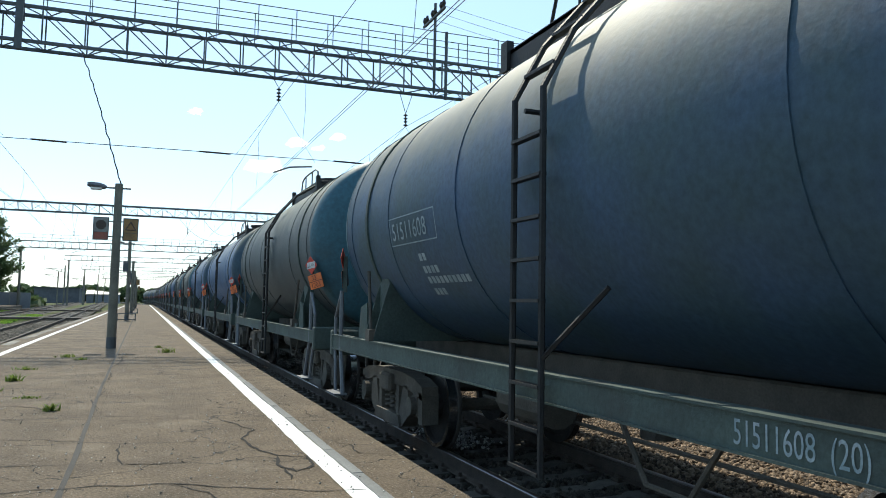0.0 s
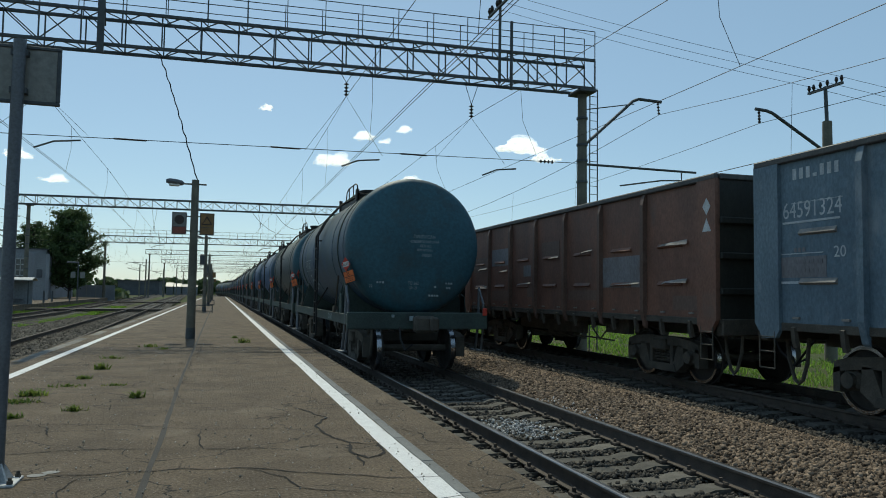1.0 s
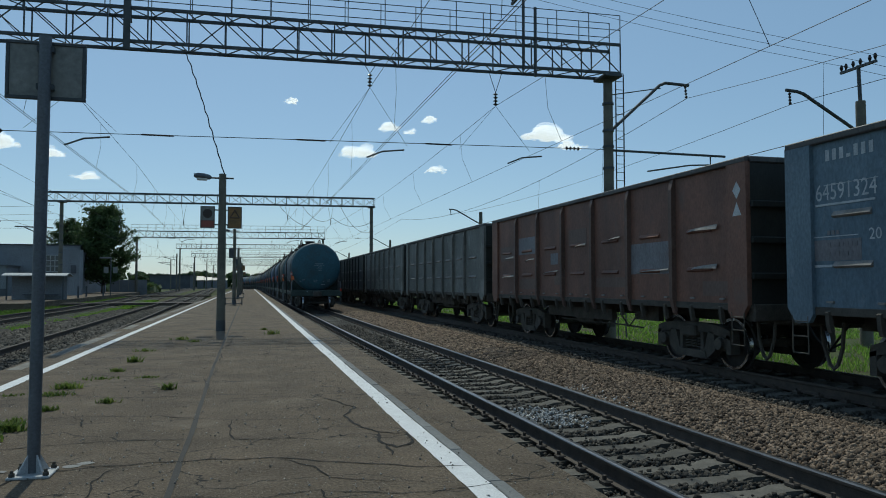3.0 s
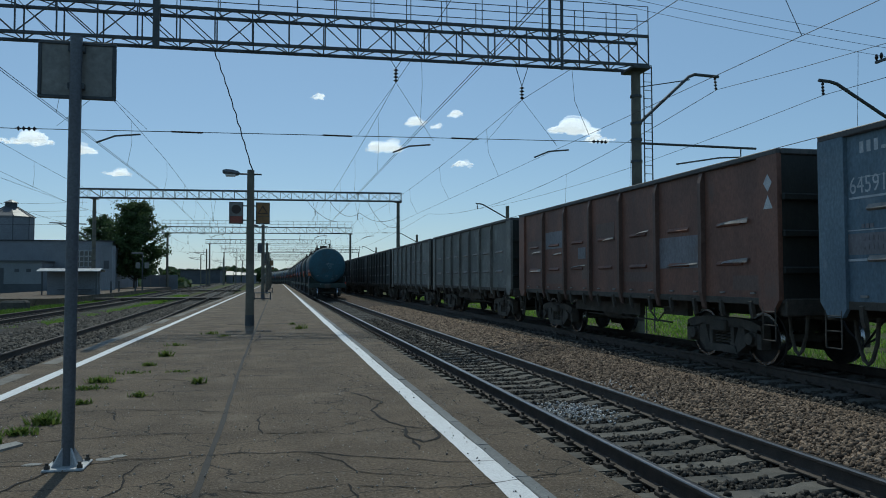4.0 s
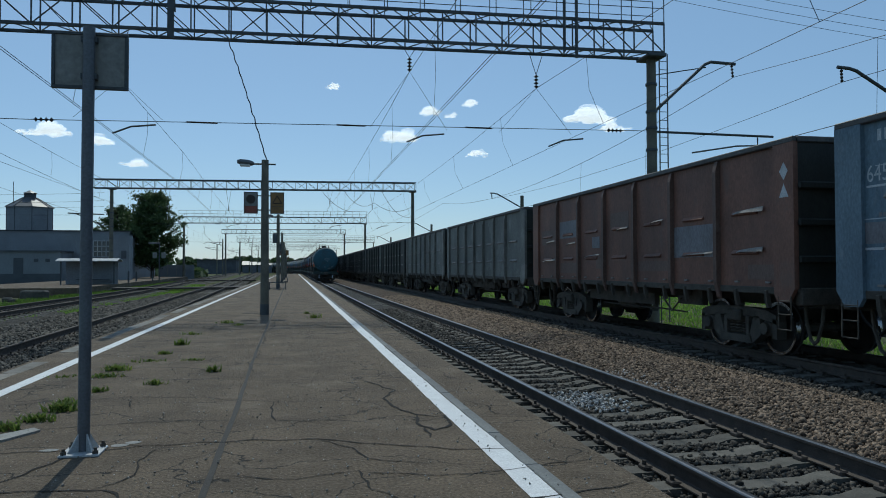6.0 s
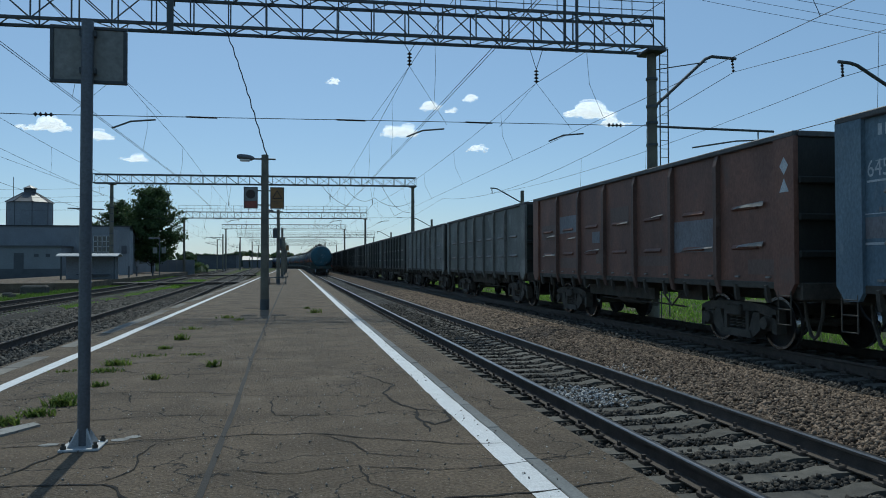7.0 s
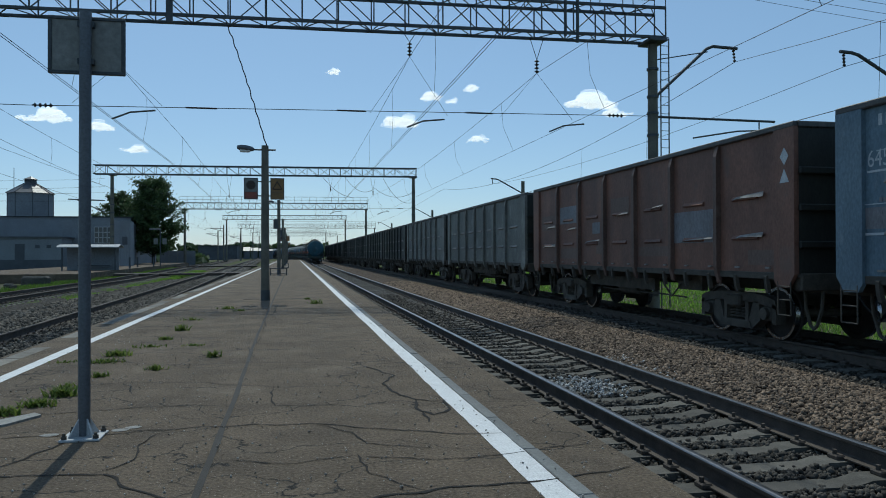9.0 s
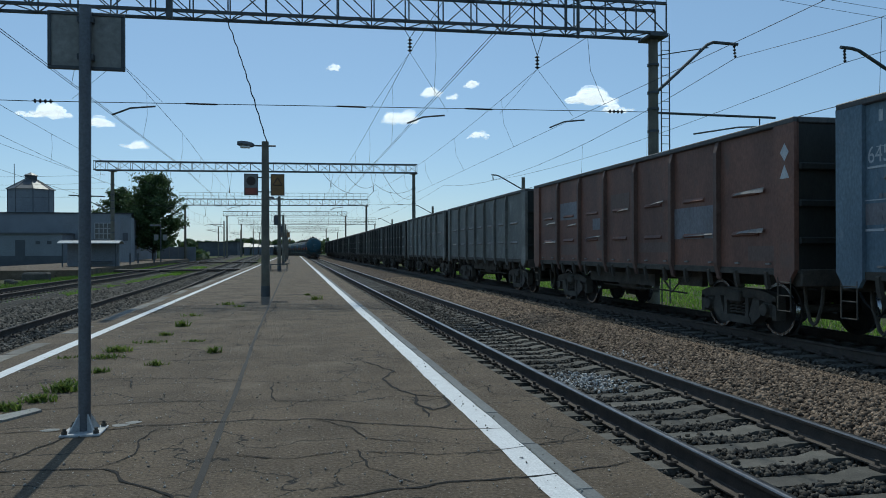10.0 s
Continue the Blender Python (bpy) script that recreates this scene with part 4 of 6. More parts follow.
TANK_Z = 2.7     # the tank's axis over the rails


def tank_wagon(paint, end_paint, label):
    """Tank wagon; origin at the rail head under its middle, rear end at -y."""
    g = thing("tank_wagon", label, "tank wagon", "passing tank train")
    R, ZC, H = 1.51, TANK_Z, 4.8
    b = B()
    b.lathe_y([(R, -H), (R, -2.4), (R, 2.4), (R, H)], 56, 0, ZC)
    b.f = [q for q in b.f if len(q) == 4]
    b.mi = [0] * len(b.f)
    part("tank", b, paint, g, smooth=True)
    for s in (-1, 1):
        b = B()
        b.lathe_y([(R + 0.004, s * (H - 0.03)), (R, s * (H + 0.02)), (1.47, s * (H + 0.13)), (1.4, s * (H + 0.2)), (1.25, s * (H + 0.25)), (0.9, s * (H + 0.31)), (0.45, s * (H + 0.35)), (0.02, s * (H + 0.36))], 56, 0, ZC)
        part("tank_end", b, end_paint, g, "dished tank end", smooth=True)
    for y, w, t in ((-3.76, 0.07, 0.02), (3.76, 0.07, 0.02), (-2.83, 0.016, 0.009), (0.92, 0.016, 0.009), (2.9, 0.014, 0.007), (-4.5, 0.016, 0.009), (4.5, 0.016, 0.009)):
        b = B()
        b.lathe_y([(R - 0.01, y - w / 2), (R + t, y - w / 2), (R + t, y + w / 2), (R - 0.01, y + w / 2)], 56, 0, ZC)
        b.f = [q for q in b.f if len(q) == 4]
        b.mi = [0] * len(b.f)
        part("tank_strap" if w > 0.05 else "weld_seam", b, FRAME_GREEN if w > 0.05 else paint, g, smooth=True)
    # top walkway, hatch, rails
    b = B()
    b.box(-0.62, 0.62, -1.2, 1.75, ZC + R + 0.06, ZC + R + 0.12, 0.01)
    for x in (-0.62, 0.56):
        b.box(x, x + 0.06, -1.2, 1.75, ZC + R - 0.16, ZC + R + 0.12)
    for y in (-1.15, 0.3, 1.65):
        b.box(-0.62, 0.62, y, y + 0.08, ZC + R - 0.2, ZC + R + 0.08)
    part("walkway", b, TANK_BLACK, g, "black steel walkway on top")
    part("hatch", B().tube([(0, 0.15, ZC + R - 0.05), (0, 0.15, ZC + R + 0.3)], 0.3, 18).tube([(0, 0.15, ZC + R + 0.3), (0, 0.15, ZC + R + 0.36)], 0.34, 18), TANK_BLACK, g)
    for x in (-0.6, 0.6):
        b = B()
        b.tube([(x, -1.1, ZC + R + 0.1), (x, -1.0, ZC + R + 0.34), (x, -0.75, ZC + R + 0.42), (x, 0.4, ZC + R + 0.42), (x, 0.7, ZC + R + 0.34), (x, 0.8, ZC + R + 0.1)], 0.018, 6)
        for y in (-0.4, 0.3):
            b.tube([(x, y, ZC + R + 0.1), (x, y, ZC + R + 0.42)], 0.015, 5)
        part("handrail", b, TANK_BLACK, g)
    for y in (-1.13, 1.68):
        part("walkway_post", B().box(-0.66, -0.58, y - 0.07, y + 0.07, ZC + R - 0.1, ZC + R + 0.22), TANK_BLACK, g)
    # side ladders, one a side, that bend over the shell
    for s in (-1, 1):
        ld = new("ladder")
        ld.parent = g
        prof = [(1.6, 0.52), (1.6, 3.16), (1.36, 3.6), (1.0, 4.01), (0.62, 4.24)]
        for y in (-0.84, -0.42):
            b = B()
            b.tube([(s * x, y, z) for x, z in prof], 0.024, 6)
            part("ladder_rail", b, TANK_BLACK, ld)
        zs = [0.54 + 0.288 * i for i in range(9)]
        for z in zs:
            part("rung", B().box(s * 1.57, s * 1.63, -0.84, -0.42, z - 0.012, z + 0.012), TANK_BLACK, ld)
        for x, z in ((1.5, 3.35), (1.27, 3.7), (1.0, 4.01), (0.75, 4.16)):
            part("rung", B().box(s * (x - 0.03), s * (x + 0.03), -0.84, -0.42, z - 0.012, z + 0.012), TANK_BLACK, ld)
        part("ladder_brace", B().tube([(s * 1.6, -0.84, 1.3), (s * 1.38, -1.3, 1.78)], 0.02, 5), TANK_BLACK, ld)
        part("ladder_brace", B().tube([(s * 1.6, -0.57, 3.05), (s * 1.42, -0.57, 3.05)], 0.02, 5), TANK_BLACK, ld)
    # underframe
    for s in (-1, 1):
        part("side_sill", B().box(s * 1.44, s * 1.52, -5.34, 5.34, 1.0, 1.2, 0.006).box(s * 1.4, s * 1.54, -5.34, 5.34, 1.188, 1.202).box(s * 1.4, s * 1.54, -5.34, 5.34, 0.998, 1.012), FRAME_GREEN, g, "grimy green side sill")
    part("centre_sill", B().box(-0.28, 0.28, -5.3, 5.3, 0.85, 1.2, 0.02), GRIME, g)
    for s in (-1, 1):
        part("end_beam", B().box(-1.54, 1.54, s * 5.33, s * 5.46, 0.9, 1.26, 0.02), FRAME_GREEN, g, "grimy end beam")
        for y in (3.42, 3.8):
            poly = [(-1.5, 1.2), (1.5, 1.2), (1.46, 1.38)] + [(1.46 * math.sin(a) * 1.02, ZC - 1.49 * math.cos(a)) for a in np.linspace(1.05, -1.05, 15)] + [(-1.46, 1.38)]
            part("saddle_plate", B().prism_y(poly, s * y - 0.015, s * y + 0.015), FRAME_GREEN, g, "curved plate of the welded saddle")
        part("saddle_base", B().box(-1.5, 1.5, s * 3.44, s * 3.78, 1.203, 1.26), FRAME_GREEN, g)
        for x in (-1.3, -0.5, 0.5, 1.3):
            part("saddle_rib", B().box(x - 0.012, x + 0.012, s * 3.44, s * 3.78, 1.26, ZC - math.sqrt(max(0.01, 1.49 ** 2 - x * x))), FRAME_GREEN, g)
        for x in (-1.45, 1.45):
            part("saddle_gusset", B().prism_x([(s * 3.82, 1.2), (s * 4.2, 1.2), (s * 4.12, 1.6), (s * 3.84, 1.66)], x - 0.012, x + 0.012), FRAME_GREEN, g)
        for x in (-1.5, 1.5):
            b = B()
            b.tube([(x, s * 3.5, 1.24), (x * 0.985, s * 3.74, 2.05)], 0.02, 6)
            b.box(x - 0.05, x + 0.05, s * 3.42, s * 3.58, 1.2, 1.34)
            part("strap_bolt", b, GRIME, g)
        # corner steps with tall grab posts
        for x in (-1.52, 1.52):
            b = B()
            b.tube([(x, s * 4.72, 0.42), (x * 0.985, s * 4.98, 1.05), (x * 0.985, s * 5.0, 1.82)], 0.03, 6)
            b.tube([(x, s * 5.12, 0.42), (x * 0.985, s * 5.3, 1.05), (x * 0.985, s * 5.31, 1.45), (x * 0.985, s * 5.0, 1.8)], 0.024, 6)
            b.box(x - 0.13, x + 0.05, s * 4.68, s * 5.16, 0.41, 0.435)
            part("corner_step", b, STEEL_LIGHT, g, "bent steel corner step and grab post")
        coupler(g, s * 5.44, s)
        bogie(g, s * 3.9)
    part("brake_cylinder", B().tube([(-0.6, 0.6, 0.75), (-0.6, 1.5, 0.75)], 0.19, 12), GRIME, g)
    part("air_reservoir", B().tube([(0.65, -1.5, 0.78), (0.65, -0.5, 0.78)], 0.2, 12), GRIME, g)
    b = B()
    b.tube([(-0.4, -2.6, 0.6), (-0.4, 2.6, 0.62)], 0.02, 6).tube([(-1.1, -2.0, 0.95), (-1.1, -1.7, 0.55), (-1.1, -1.3, 0.55), (-1.1, -1.0, 0.95)], 0.02, 6)
    part("brake_rigging", b, GRIME, g)
    # bottom outlet valve
    part("outlet_valve", B().tube([(0, 0, ZC - R - 0.02), (0, 0, 0.62)], 0.11, 12).tube([(0, 0, 0.7), (0, 0, 0.56)], 0.15, 12), GRIME, g)
    # hazard plates on brackets at both rear and front corners
    for s in (-1, 1):
        x0, y0 = -1.46, s * 4.91
        nrm = Vector((-0.88, s * 0.47, 0)).normalized()
        tan = Vector((0, 0, 1)).cross(nrm)
        k = -s      # the plates follow the rim of the dished end, mirrored at the other end

        def flat(u, v, o=0.0):
            return Vector((x0, y0, 0)) + tan * u + Vector((0, 0, v)) + nrm * (0.05 + o)

        def leaned(a, c, o=0.0):
            """On the orange plate: a along its long side, c up its short one."""
            return flat(k * 0.13 + a - k * 0.42 * c, 2.0 + k * 0.2 * a + c, o)

        def slab(poly, t0, t1, fn):
            n = len(poly)
            return B().add([fn(u, v, t0) for u, v in poly] + [fn(u, v, t1) for u, v in poly], [tuple(range(n)), tuple(range(2 * n - 1, n - 1, -1))] + [(i, (i + 1) % n, n + (i + 1) % n, n + i) for i in range(n)])
        hp = part("hazard_plate", slab([(-0.16, -0.115), (0.16, -0.115), (0.16, 0.115), (-0.16, 0.115)], 0, 0.008, leaned), ORANGE, g, "orange hazard number plate")
        part("plate_rim", slab([(-0.167, -0.122), (0.167, -0.122), (0.167, 0.122), (-0.167, 0.122)], -0.003, 0.004, leaned), BLACK_INK, hp)
        part("plate_rule", slab([(-0.16, -0.005), (0.16, -0.005), (0.16, 0.005), (-0.16, 0.005)], 0.009, 0.01, leaned), BLACK_INK, hp)
        for body, v0, uo in (("33", 0.02, -0.075), ("1203", -0.098, -0.125)):
            part("plate_figure", text_mesh("plate_figure", body, 0.115, BLACK_INK, lambda u, v: leaned(uo + u, v0 + v, 0.011)), None, hp)
        hd = part("hazard_diamond", slab([(k * 0.02, 2.115), (0.15, 2.27), (-k * 0.03, 2.415), (-0.15, 2.26)], 0, 0.008, flat), RED_SIGN, g, "red diamond hazard label")
        part("label_panel", slab([(-0.1, 2.195), (0.1, 2.225), (0.1, 2.335), (-0.1, 2.305)], 0.009, 0.01, flat), WHITE_PLATE, hd)
        part("label_figure", text_mesh("label_figure", "AK 305", 0.085, BLACK_INK, lambda u, v: flat(-0.09 + u * 0.62, 2.225 + 0.17 * (u - 0.1) + v, 0.012)), None, hd)
        part("plate_bracket", slab([(-0.012, 1.8), (0.012, 1.8), (0.012, 2.3), (-0.012, 2.3)], -0.06, -0.004, flat), FRAME_GREEN, g)
    return g


def wrap(y0, z0, r=1.519, side=-1):
    """Lays flat lettering round the tank's side."""
    a0 = math.asin((z0 - TANK_Z) / 1.5)
    return lambda u, v: (side * r * math.cos(a0 + v / 1.5), y0 - u, TANK_Z + r * math.sin(a0 + v / 1.5))


last_tank = tank_wagon(TANK_BLUE, TANK_TEAL, "blue tank wagon with a teal end and orange hazard plate")
grey_tank = tank_wagon(TANK_GREY, TANK_TEAL, "dusty grey tank wagon with a teal end in a moving train")
azure_tank = tank_wagon(TANK_AZURE, TANK_BLUE, "bright blue dusty tank wagon in a moving train")

part("sill_number", text_mesh("sill_number", "51511608  (20)", 0.17, STENCIL_WORN, lambda u, v: (-1.524, -2.5 - u * 0.68, 1.04 + v)), None, last_tank, "white stencilled wagon number on the sill")
part("side_number", text_mesh("side_number", "51511608", 0.27, STENCIL_WORN, wrap(2.78, 2.36)), None, last_tank, "white stencilled wagon number in a frame")
b = B()
f = wrap(2.86, 2.3)
for u0, u1, v0, v1 in ((0, 1.4, 0, 0.012), (0, 1.4, 0.3, 0.312), (0, 0.012, 0, 0.312), (1.388, 1.4, 0, 0.312)):
    n = 8
    b.ring([f(u0 + (u1 - u0) * i / n, v0) for i in range(n + 1)], [f(u0 + (u1 - u0) * i / n, v1) for i in range(n + 1)], close=False)
f = wrap(2.1, 1.9)
for r0, cnt in ((0.24, 2), (0.1, 4), (-0.02, 10), (-0.16, 3)):
    for i in range(cnt):
        b.add([f(i * 0.11, r0), f(i * 0.11 + 0.08, r0), f(i * 0.11 + 0.08, r0 + 0.08), f(i * 0.11, r0 + 0.08)], [(0, 1, 2, 3)])
part("stencil_frame", b, STENCIL_WORN, last_tank, "worn stencilled frame and small lines")
part("side_mark", text_mesh("side_mark", "СТ", 0.2, LETTER, wrap(-3.95, 3.28)), None, last_tank, "white stencilled letters")


def end_y(x, z):
    """Just behind the dished end of the last tank."""
    return -4.81 - float(np.interp(math.hypot(x, z - TANK_Z), [0.02, 0.45, 0.9, 1.25, 1.4, 1.47], [0.36, 0.35, 0.31, 0.25, 0.2, 0.13]))


def end_text(body, size, x, z):
    part("end_lettering", text_mesh("end_lettering", body, size, STENCIL_WORN, lambda u, v: (x + 0.82 * u, end_y(x + 0.82 * u, z + v), z + v), "CENTER"), None, last_tank, "worn white stencilled lettering on the tank end")


end_text("ПРИПИСАН", 0.105, 0.17, 2.86)
end_text("НОВОЯРОСЛАВСКАЯ", 0.078, 0.17, 2.76)
end_text("СЕВ ЖД", 0.078, 0.2, 2.67)
end_text("ПОСТРОЕН 5", 0.068, 0.18, 2.58)
end_text("190203", 0.095, 0.22, 2.46)
end_text("ТО 362", 0.095, -0.06, 1.85)
end_text("ОН 21", 0.085, -0.06, 1.75)
end_text("22", 0.09, -0.98, 1.78)
for x, z, n in ((0.42, 1.79, 1), (0.68, 1.87, 3), (0.7, 1.77, 2), (-0.86, 1.87, 3), (0.3, 1.6, 4)):
    for i in range(n):
        xx = x + i * 0.06
        yy = end_y(xx, z)
        part("stencil_line", B().add([(xx, yy, z), (xx + 0.045, yy, z), (xx + 0.04, yy, z + 0.04), (xx, yy, z + 0.04)], [(0, 1, 2, 3)]), STENCIL_WORN, last_tank)
part("tail_disc", B().box(1.42, 1.52, -5.5, -5.46, 1.2, 1.36, 0.01), RED_SIGN, last_tank, "small red tail marker")
part("lamp_bracket", B().box(-0.61, -0.55, -5.5, -5.46, 1.15, 1.21, 0.006), STENCIL_WORN, last_tank, "small pale bracket plate on the end beam")
part("lamp_bracket", B().box(-0.22, -0.14, -5.5, -5.46, 1.08, 1.18, 0.006), STENCIL_WORN, last_tank, "small pale bracket plate on the end beam")

tanks = [last_tank]
for i in range(1, 21):
    if i == 1:
        tanks.append(grey_tank)
    elif i == 2:
        tanks.append(azure_tank)
    else:
        tanks.append(copy_thing((grey_tank, azure_tank, grey_tank, azure_tank, grey_tank)[i % 5], Matrix.Identity(4)))

# ---- overhead line ----
PORTALS = [25.04, 80.2, 134.4, 189.0, 241.0, 292.0, 345.0]


def steel(b, p, q, w):
    b.tube([p, q], w, 4)


def portal(y, x0, x1, z0, z1, h, railing, name="catenary_portal"):
    """A lattice gantry over the tracks: box truss on two masts."""
    g = thing(name, "grey steel lattice catenary gantry spanning the tracks", "gantry", "catenary gantries")
    D = 0.42
    zb = lambda x: z0 + (z1 - z0) * (x - x0) / (x1 - x0)
    def member(nm, tr, p, q, w):
        """One steel bar: a part of its own on the first two gantries."""
        if y < 100:
            part(nm, B().tube([p, q], w, 4), STEEL, tr)
        else:
            steel(tr, p, q, w)
    for yy, nm in ((y - D, "front_truss"), (y + D, "back_truss")):
        tr = B()
        if y < 100:
            tr = new(nm)
            tr.parent = g
        n = int(round((x1 - x0) / 1.15))
        ends = ((x0, x1),)
        for zo in (0, h):
            for xa, xb in ends:
                member("chord", tr, (xa, yy, zb(xa) + zo), (xb, yy, zb(xb) + zo), 0.066)
        for k in range(n + 1):
            x = x0 + (x1 - x0) * k / n
            member("upright", tr, (x, yy, zb(x)), (x, yy, zb(x) + h), 0.03)
            if k < n:
                xn = x0 + (x1 - x0) * (k + 1) / n
                up = (k % 2 == 0) == (x < (x0 + x1) / 2) == (yy < y)
                p, q = ((x, yy, zb(x)), (xn, yy, zb(xn) + h)) if up else ((x, yy, zb(x) + h), (xn, yy, zb(xn)))
                member("diagonal", tr, p, q, 0.025)
        if y >= 100:
            part(nm, tr, STEEL, g)["kind"] = "stuff"
    b = B()
    n = int(round((x1 - x0) / 0.58))
    for k in range(n):
        x, xn = x0 + (x1 - x0) * k / n, x0 + (x1 - x0) * (k + 1) / n
        s = 1 if k % 2 else -1
        for zo in (0, h):
            steel(b, (x, y - s * D, zb(x) + zo), (xn, y + s * D, zb(xn) + zo), 0.02)
    part("lacing", b, STEEL, g)["kind"] = "stuff"
    if railing:
        for yy in (y - D, y + D):
            b = B()
            n = int((x1 - x0) / 1.25)
            for k in range(n + 1):
                x = x0 + (x1 - x0) * k / n
                steel(b, (x, yy, zb(x) + h), (x, yy, zb(x) + h + 1.1), 0.018)
            for zo in (0.55, 1.1):
                steel(b, (x0, yy, zb(x0) + h + zo), (x1, yy, zb(x1) + h + zo), 0.016)
            part("railing", b, STEEL, g, "thin steel walkway railing")
    for xm in (x0 + (1.7 if 30 < y < 100 else 0.9), x1 - 0.3):
        m = part("mast", B().tube([(xm, y, -0.75), (xm, y, zb(xm) + 0.02)], [0.22, 0.165], 14), GREEN_COL, g, "round concrete mast", smooth=True)
        for z in (3.2, 4.4, 5.6, 6.4, 7.0, 8.0):
            part("collar", B().tube([(xm, y, z - 0.04), (xm, y, z + 0.04)], 0.215, 12), STEEL, m)
        part("bracket_cap", B().box(xm - 0.35, xm + 0.35, y - 0.5, y + 0.5, zb(xm) - 0.14, zb(xm) - 0.03, 0.02), STEEL, m)
    if y < 30:
        b = B()
        xa, xb = x1 + 0.02, x1 + 0.34
        for x in (xa, xb):
            steel(b, (x, y, -0.7), (x, y, zb(x1) + 0.1), 0.025)
        for k in range(30):
            steel(b, (xa, y, 0.2 + 0.31 * k), (xb, y, 0.2 + 0.31 * k), 0.014)
        part("mast_ladder", b, STEEL, g, "steel ladder fixed beside the mast")
    return g


portal(PORTALS[0], -19.5, 13.1, 8.69, 9.06, 1.06, True)
portal(PORTALS[1], -19.6, 13.1, 9.45, 9.72, 0.88, False)
portal(PORTALS[2], -19.2, 13.1, 9.2, 9.38, 1.05, True)
portal(PORTALS[3], -16.9, 13.1, 9.85, 10.0, 1.05, False)
for yy, x0, x1 in ((PORTALS[4], -17, 26.0), (PORTALS[5], -16, 12.6), (PORTALS[6], -16, 20.0)):
    portal(yy, x0, x1, 9.6, 9.7, 1.05, yy != PORTALS[5])


def insulator(b, p, q, r=0.09, n=4):
    p, q = Vector(p), Vector(q)
    b.tube([p, q], 0.02, 6)
    for k in range(n):
        c = p.lerp(q, (k + 0.5) / n)
        d = (q - p).normalized() * 0.035
        b.tube([c - d, c, c + d], [0.03, r, 0.04], 10)


SUPPORTS = [-30.0] + PORTALS


def catenary(axis, zc, zm, sag, label, twin=True, off=0.0):
    """Messenger, contact wires and droppers over one track."""
    g = thing("catenary", label, "overhead line", "catenaries")
    mw, c1, c2 = [], [], []
    for k, (ya, yb) in enumerate(zip(SUPPORTS[:-1], SUPPORTS[1:])):
        n = 12
        for i in range(n):
            t = i / n
            y = ya + (yb - ya) * t
            st = off
            mw.append((axis(y), y, zm - sag * 4 * t * (1 - t)))
            c1.append((axis(y) + st - 0.035, y, zc))
            c2.append((axis(y) + st + 0.035, y, zc))
    part("messenger_wire", B().tube(mw, 0.0085, 5), WIRE, g)
    part("contact_wire", B().tube(c1, 0.007, 5), WIRE, g)
    if twin:
        part("contact_wire", B().tube(c2, 0.007, 5), WIRE, g)
    for i in range(len(mw)):
        y = mw[i][1]
        if i % 2 == 1 and -25 < y < 200:
            part("dropper", B().tube([mw[i], (mw[i][0] + 0.1 * (c1[i][0] - mw[i][0]) + 0.03, y, (mw[i][2] + zc) / 2), c1[i]], 0.006, 4), WIRE, g)
    for y in PORTALS:
        b = B()
        insulator(b, (axis(y), y, zm), (axis(y), y, zm + 0.48))
        part("insulator", b, INSUL, g)
        b = B()
        b.tube([(axis(y), y, zm + 0.48), (axis(y) - 0.25, y, 8.9 if y < 30 else 9.5)], 0.012, 5)
        b.tube([(axis(y), y, zm + 0.48), (axis(y) + 0.25, y, 8.9 if y < 30 else 9.5)], 0.012, 5)
        part("hanger", b, WIRE, g)
        b = B()
        xa = axis(y) + off - 0.1
        b.tube([(xa, y, zc + 0.05), (xa + 0.55, y, zc + 0.28), (xa + 1.3, y, zc + 0.36)], 0.028, 6)
        part("steady_arm", b, STEEL, g, "bent steel steady arm")
        b = B()
        b.tube([(axis(y), y, zm), (axis(y) - 1.35, y, 6.07)], 0.007, 4)
        b.tube([(axis(y), y, zm), (axis(y) + 1.3, y, 6.07)], 0.007, 4)
        part("bridle_wire", b, WIRE, g)
    return g


catenary(lambda y: 3.88, 5.57, 8.03, 0.4, "black overhead contact line above the near track")
catenary(lambda y: 8.4, 5.57, 7.66, 0.5, "black overhead contact line above the standing wagons", twin=False, off=0.55)
catenary(lambda y: -5.4 - max(0, y - 40) * 0.028, 5.55, 7.3, 0.2, "black overhead contact line above the platform's other track", off=-0.1)
catenary(lambda y: -11.4 - max(0, y - 55) * 0.045, 5.6, 7.4, 0.6, "black overhead contact line above the yard track", twin=False)


def wire(name, label, pts, r=0.01, sag=0.0):
    if sag and len(pts) == 2:
        a, c = Vector(pts[0]), Vector(pts[1])
        pts = [a.lerp(c, t) - Vector((0, 0, sag * 4 * t * (1 - t))) for t in np.linspace(0, 1, 13)]
    return tagged(part(name, B().tube(pts, r, 5), WIRE), label, "wire", "overhead wires")


# cross-span wires at each gantry with section insulators
for y in PORTALS[:4]:
    g = thing("cross_span", "thin cross-span wire with dark insulators under the gantry", "wire", "overhead wires")
    part("span_wire", B().tube([(-18.5, y, 5.95), (-8, y, 5.95), (0.7, y, 6.1), (12.8, y, 6.3)], 0.012, 5), WIRE, g)
    for x in (-7.6, -2.9, 1.9, 6.3, 11.35):
        b = B()
        z = 5.95 + 0.35 * (x + 8) / 21
        if x in (-7.6, 11.35):
            insulator(b, (x - 0.3, y, z), (x + 0.3, y, z), 0.075)
        else:
            b.tube([(x - 0.5, y, z), (x - 0.45, y, z), (x + 0.45, y, z), (x + 0.5, y, z)], [0.012, 0.028, 0.028, 0.012], 6)
        part("insulator", b, INSUL, g)
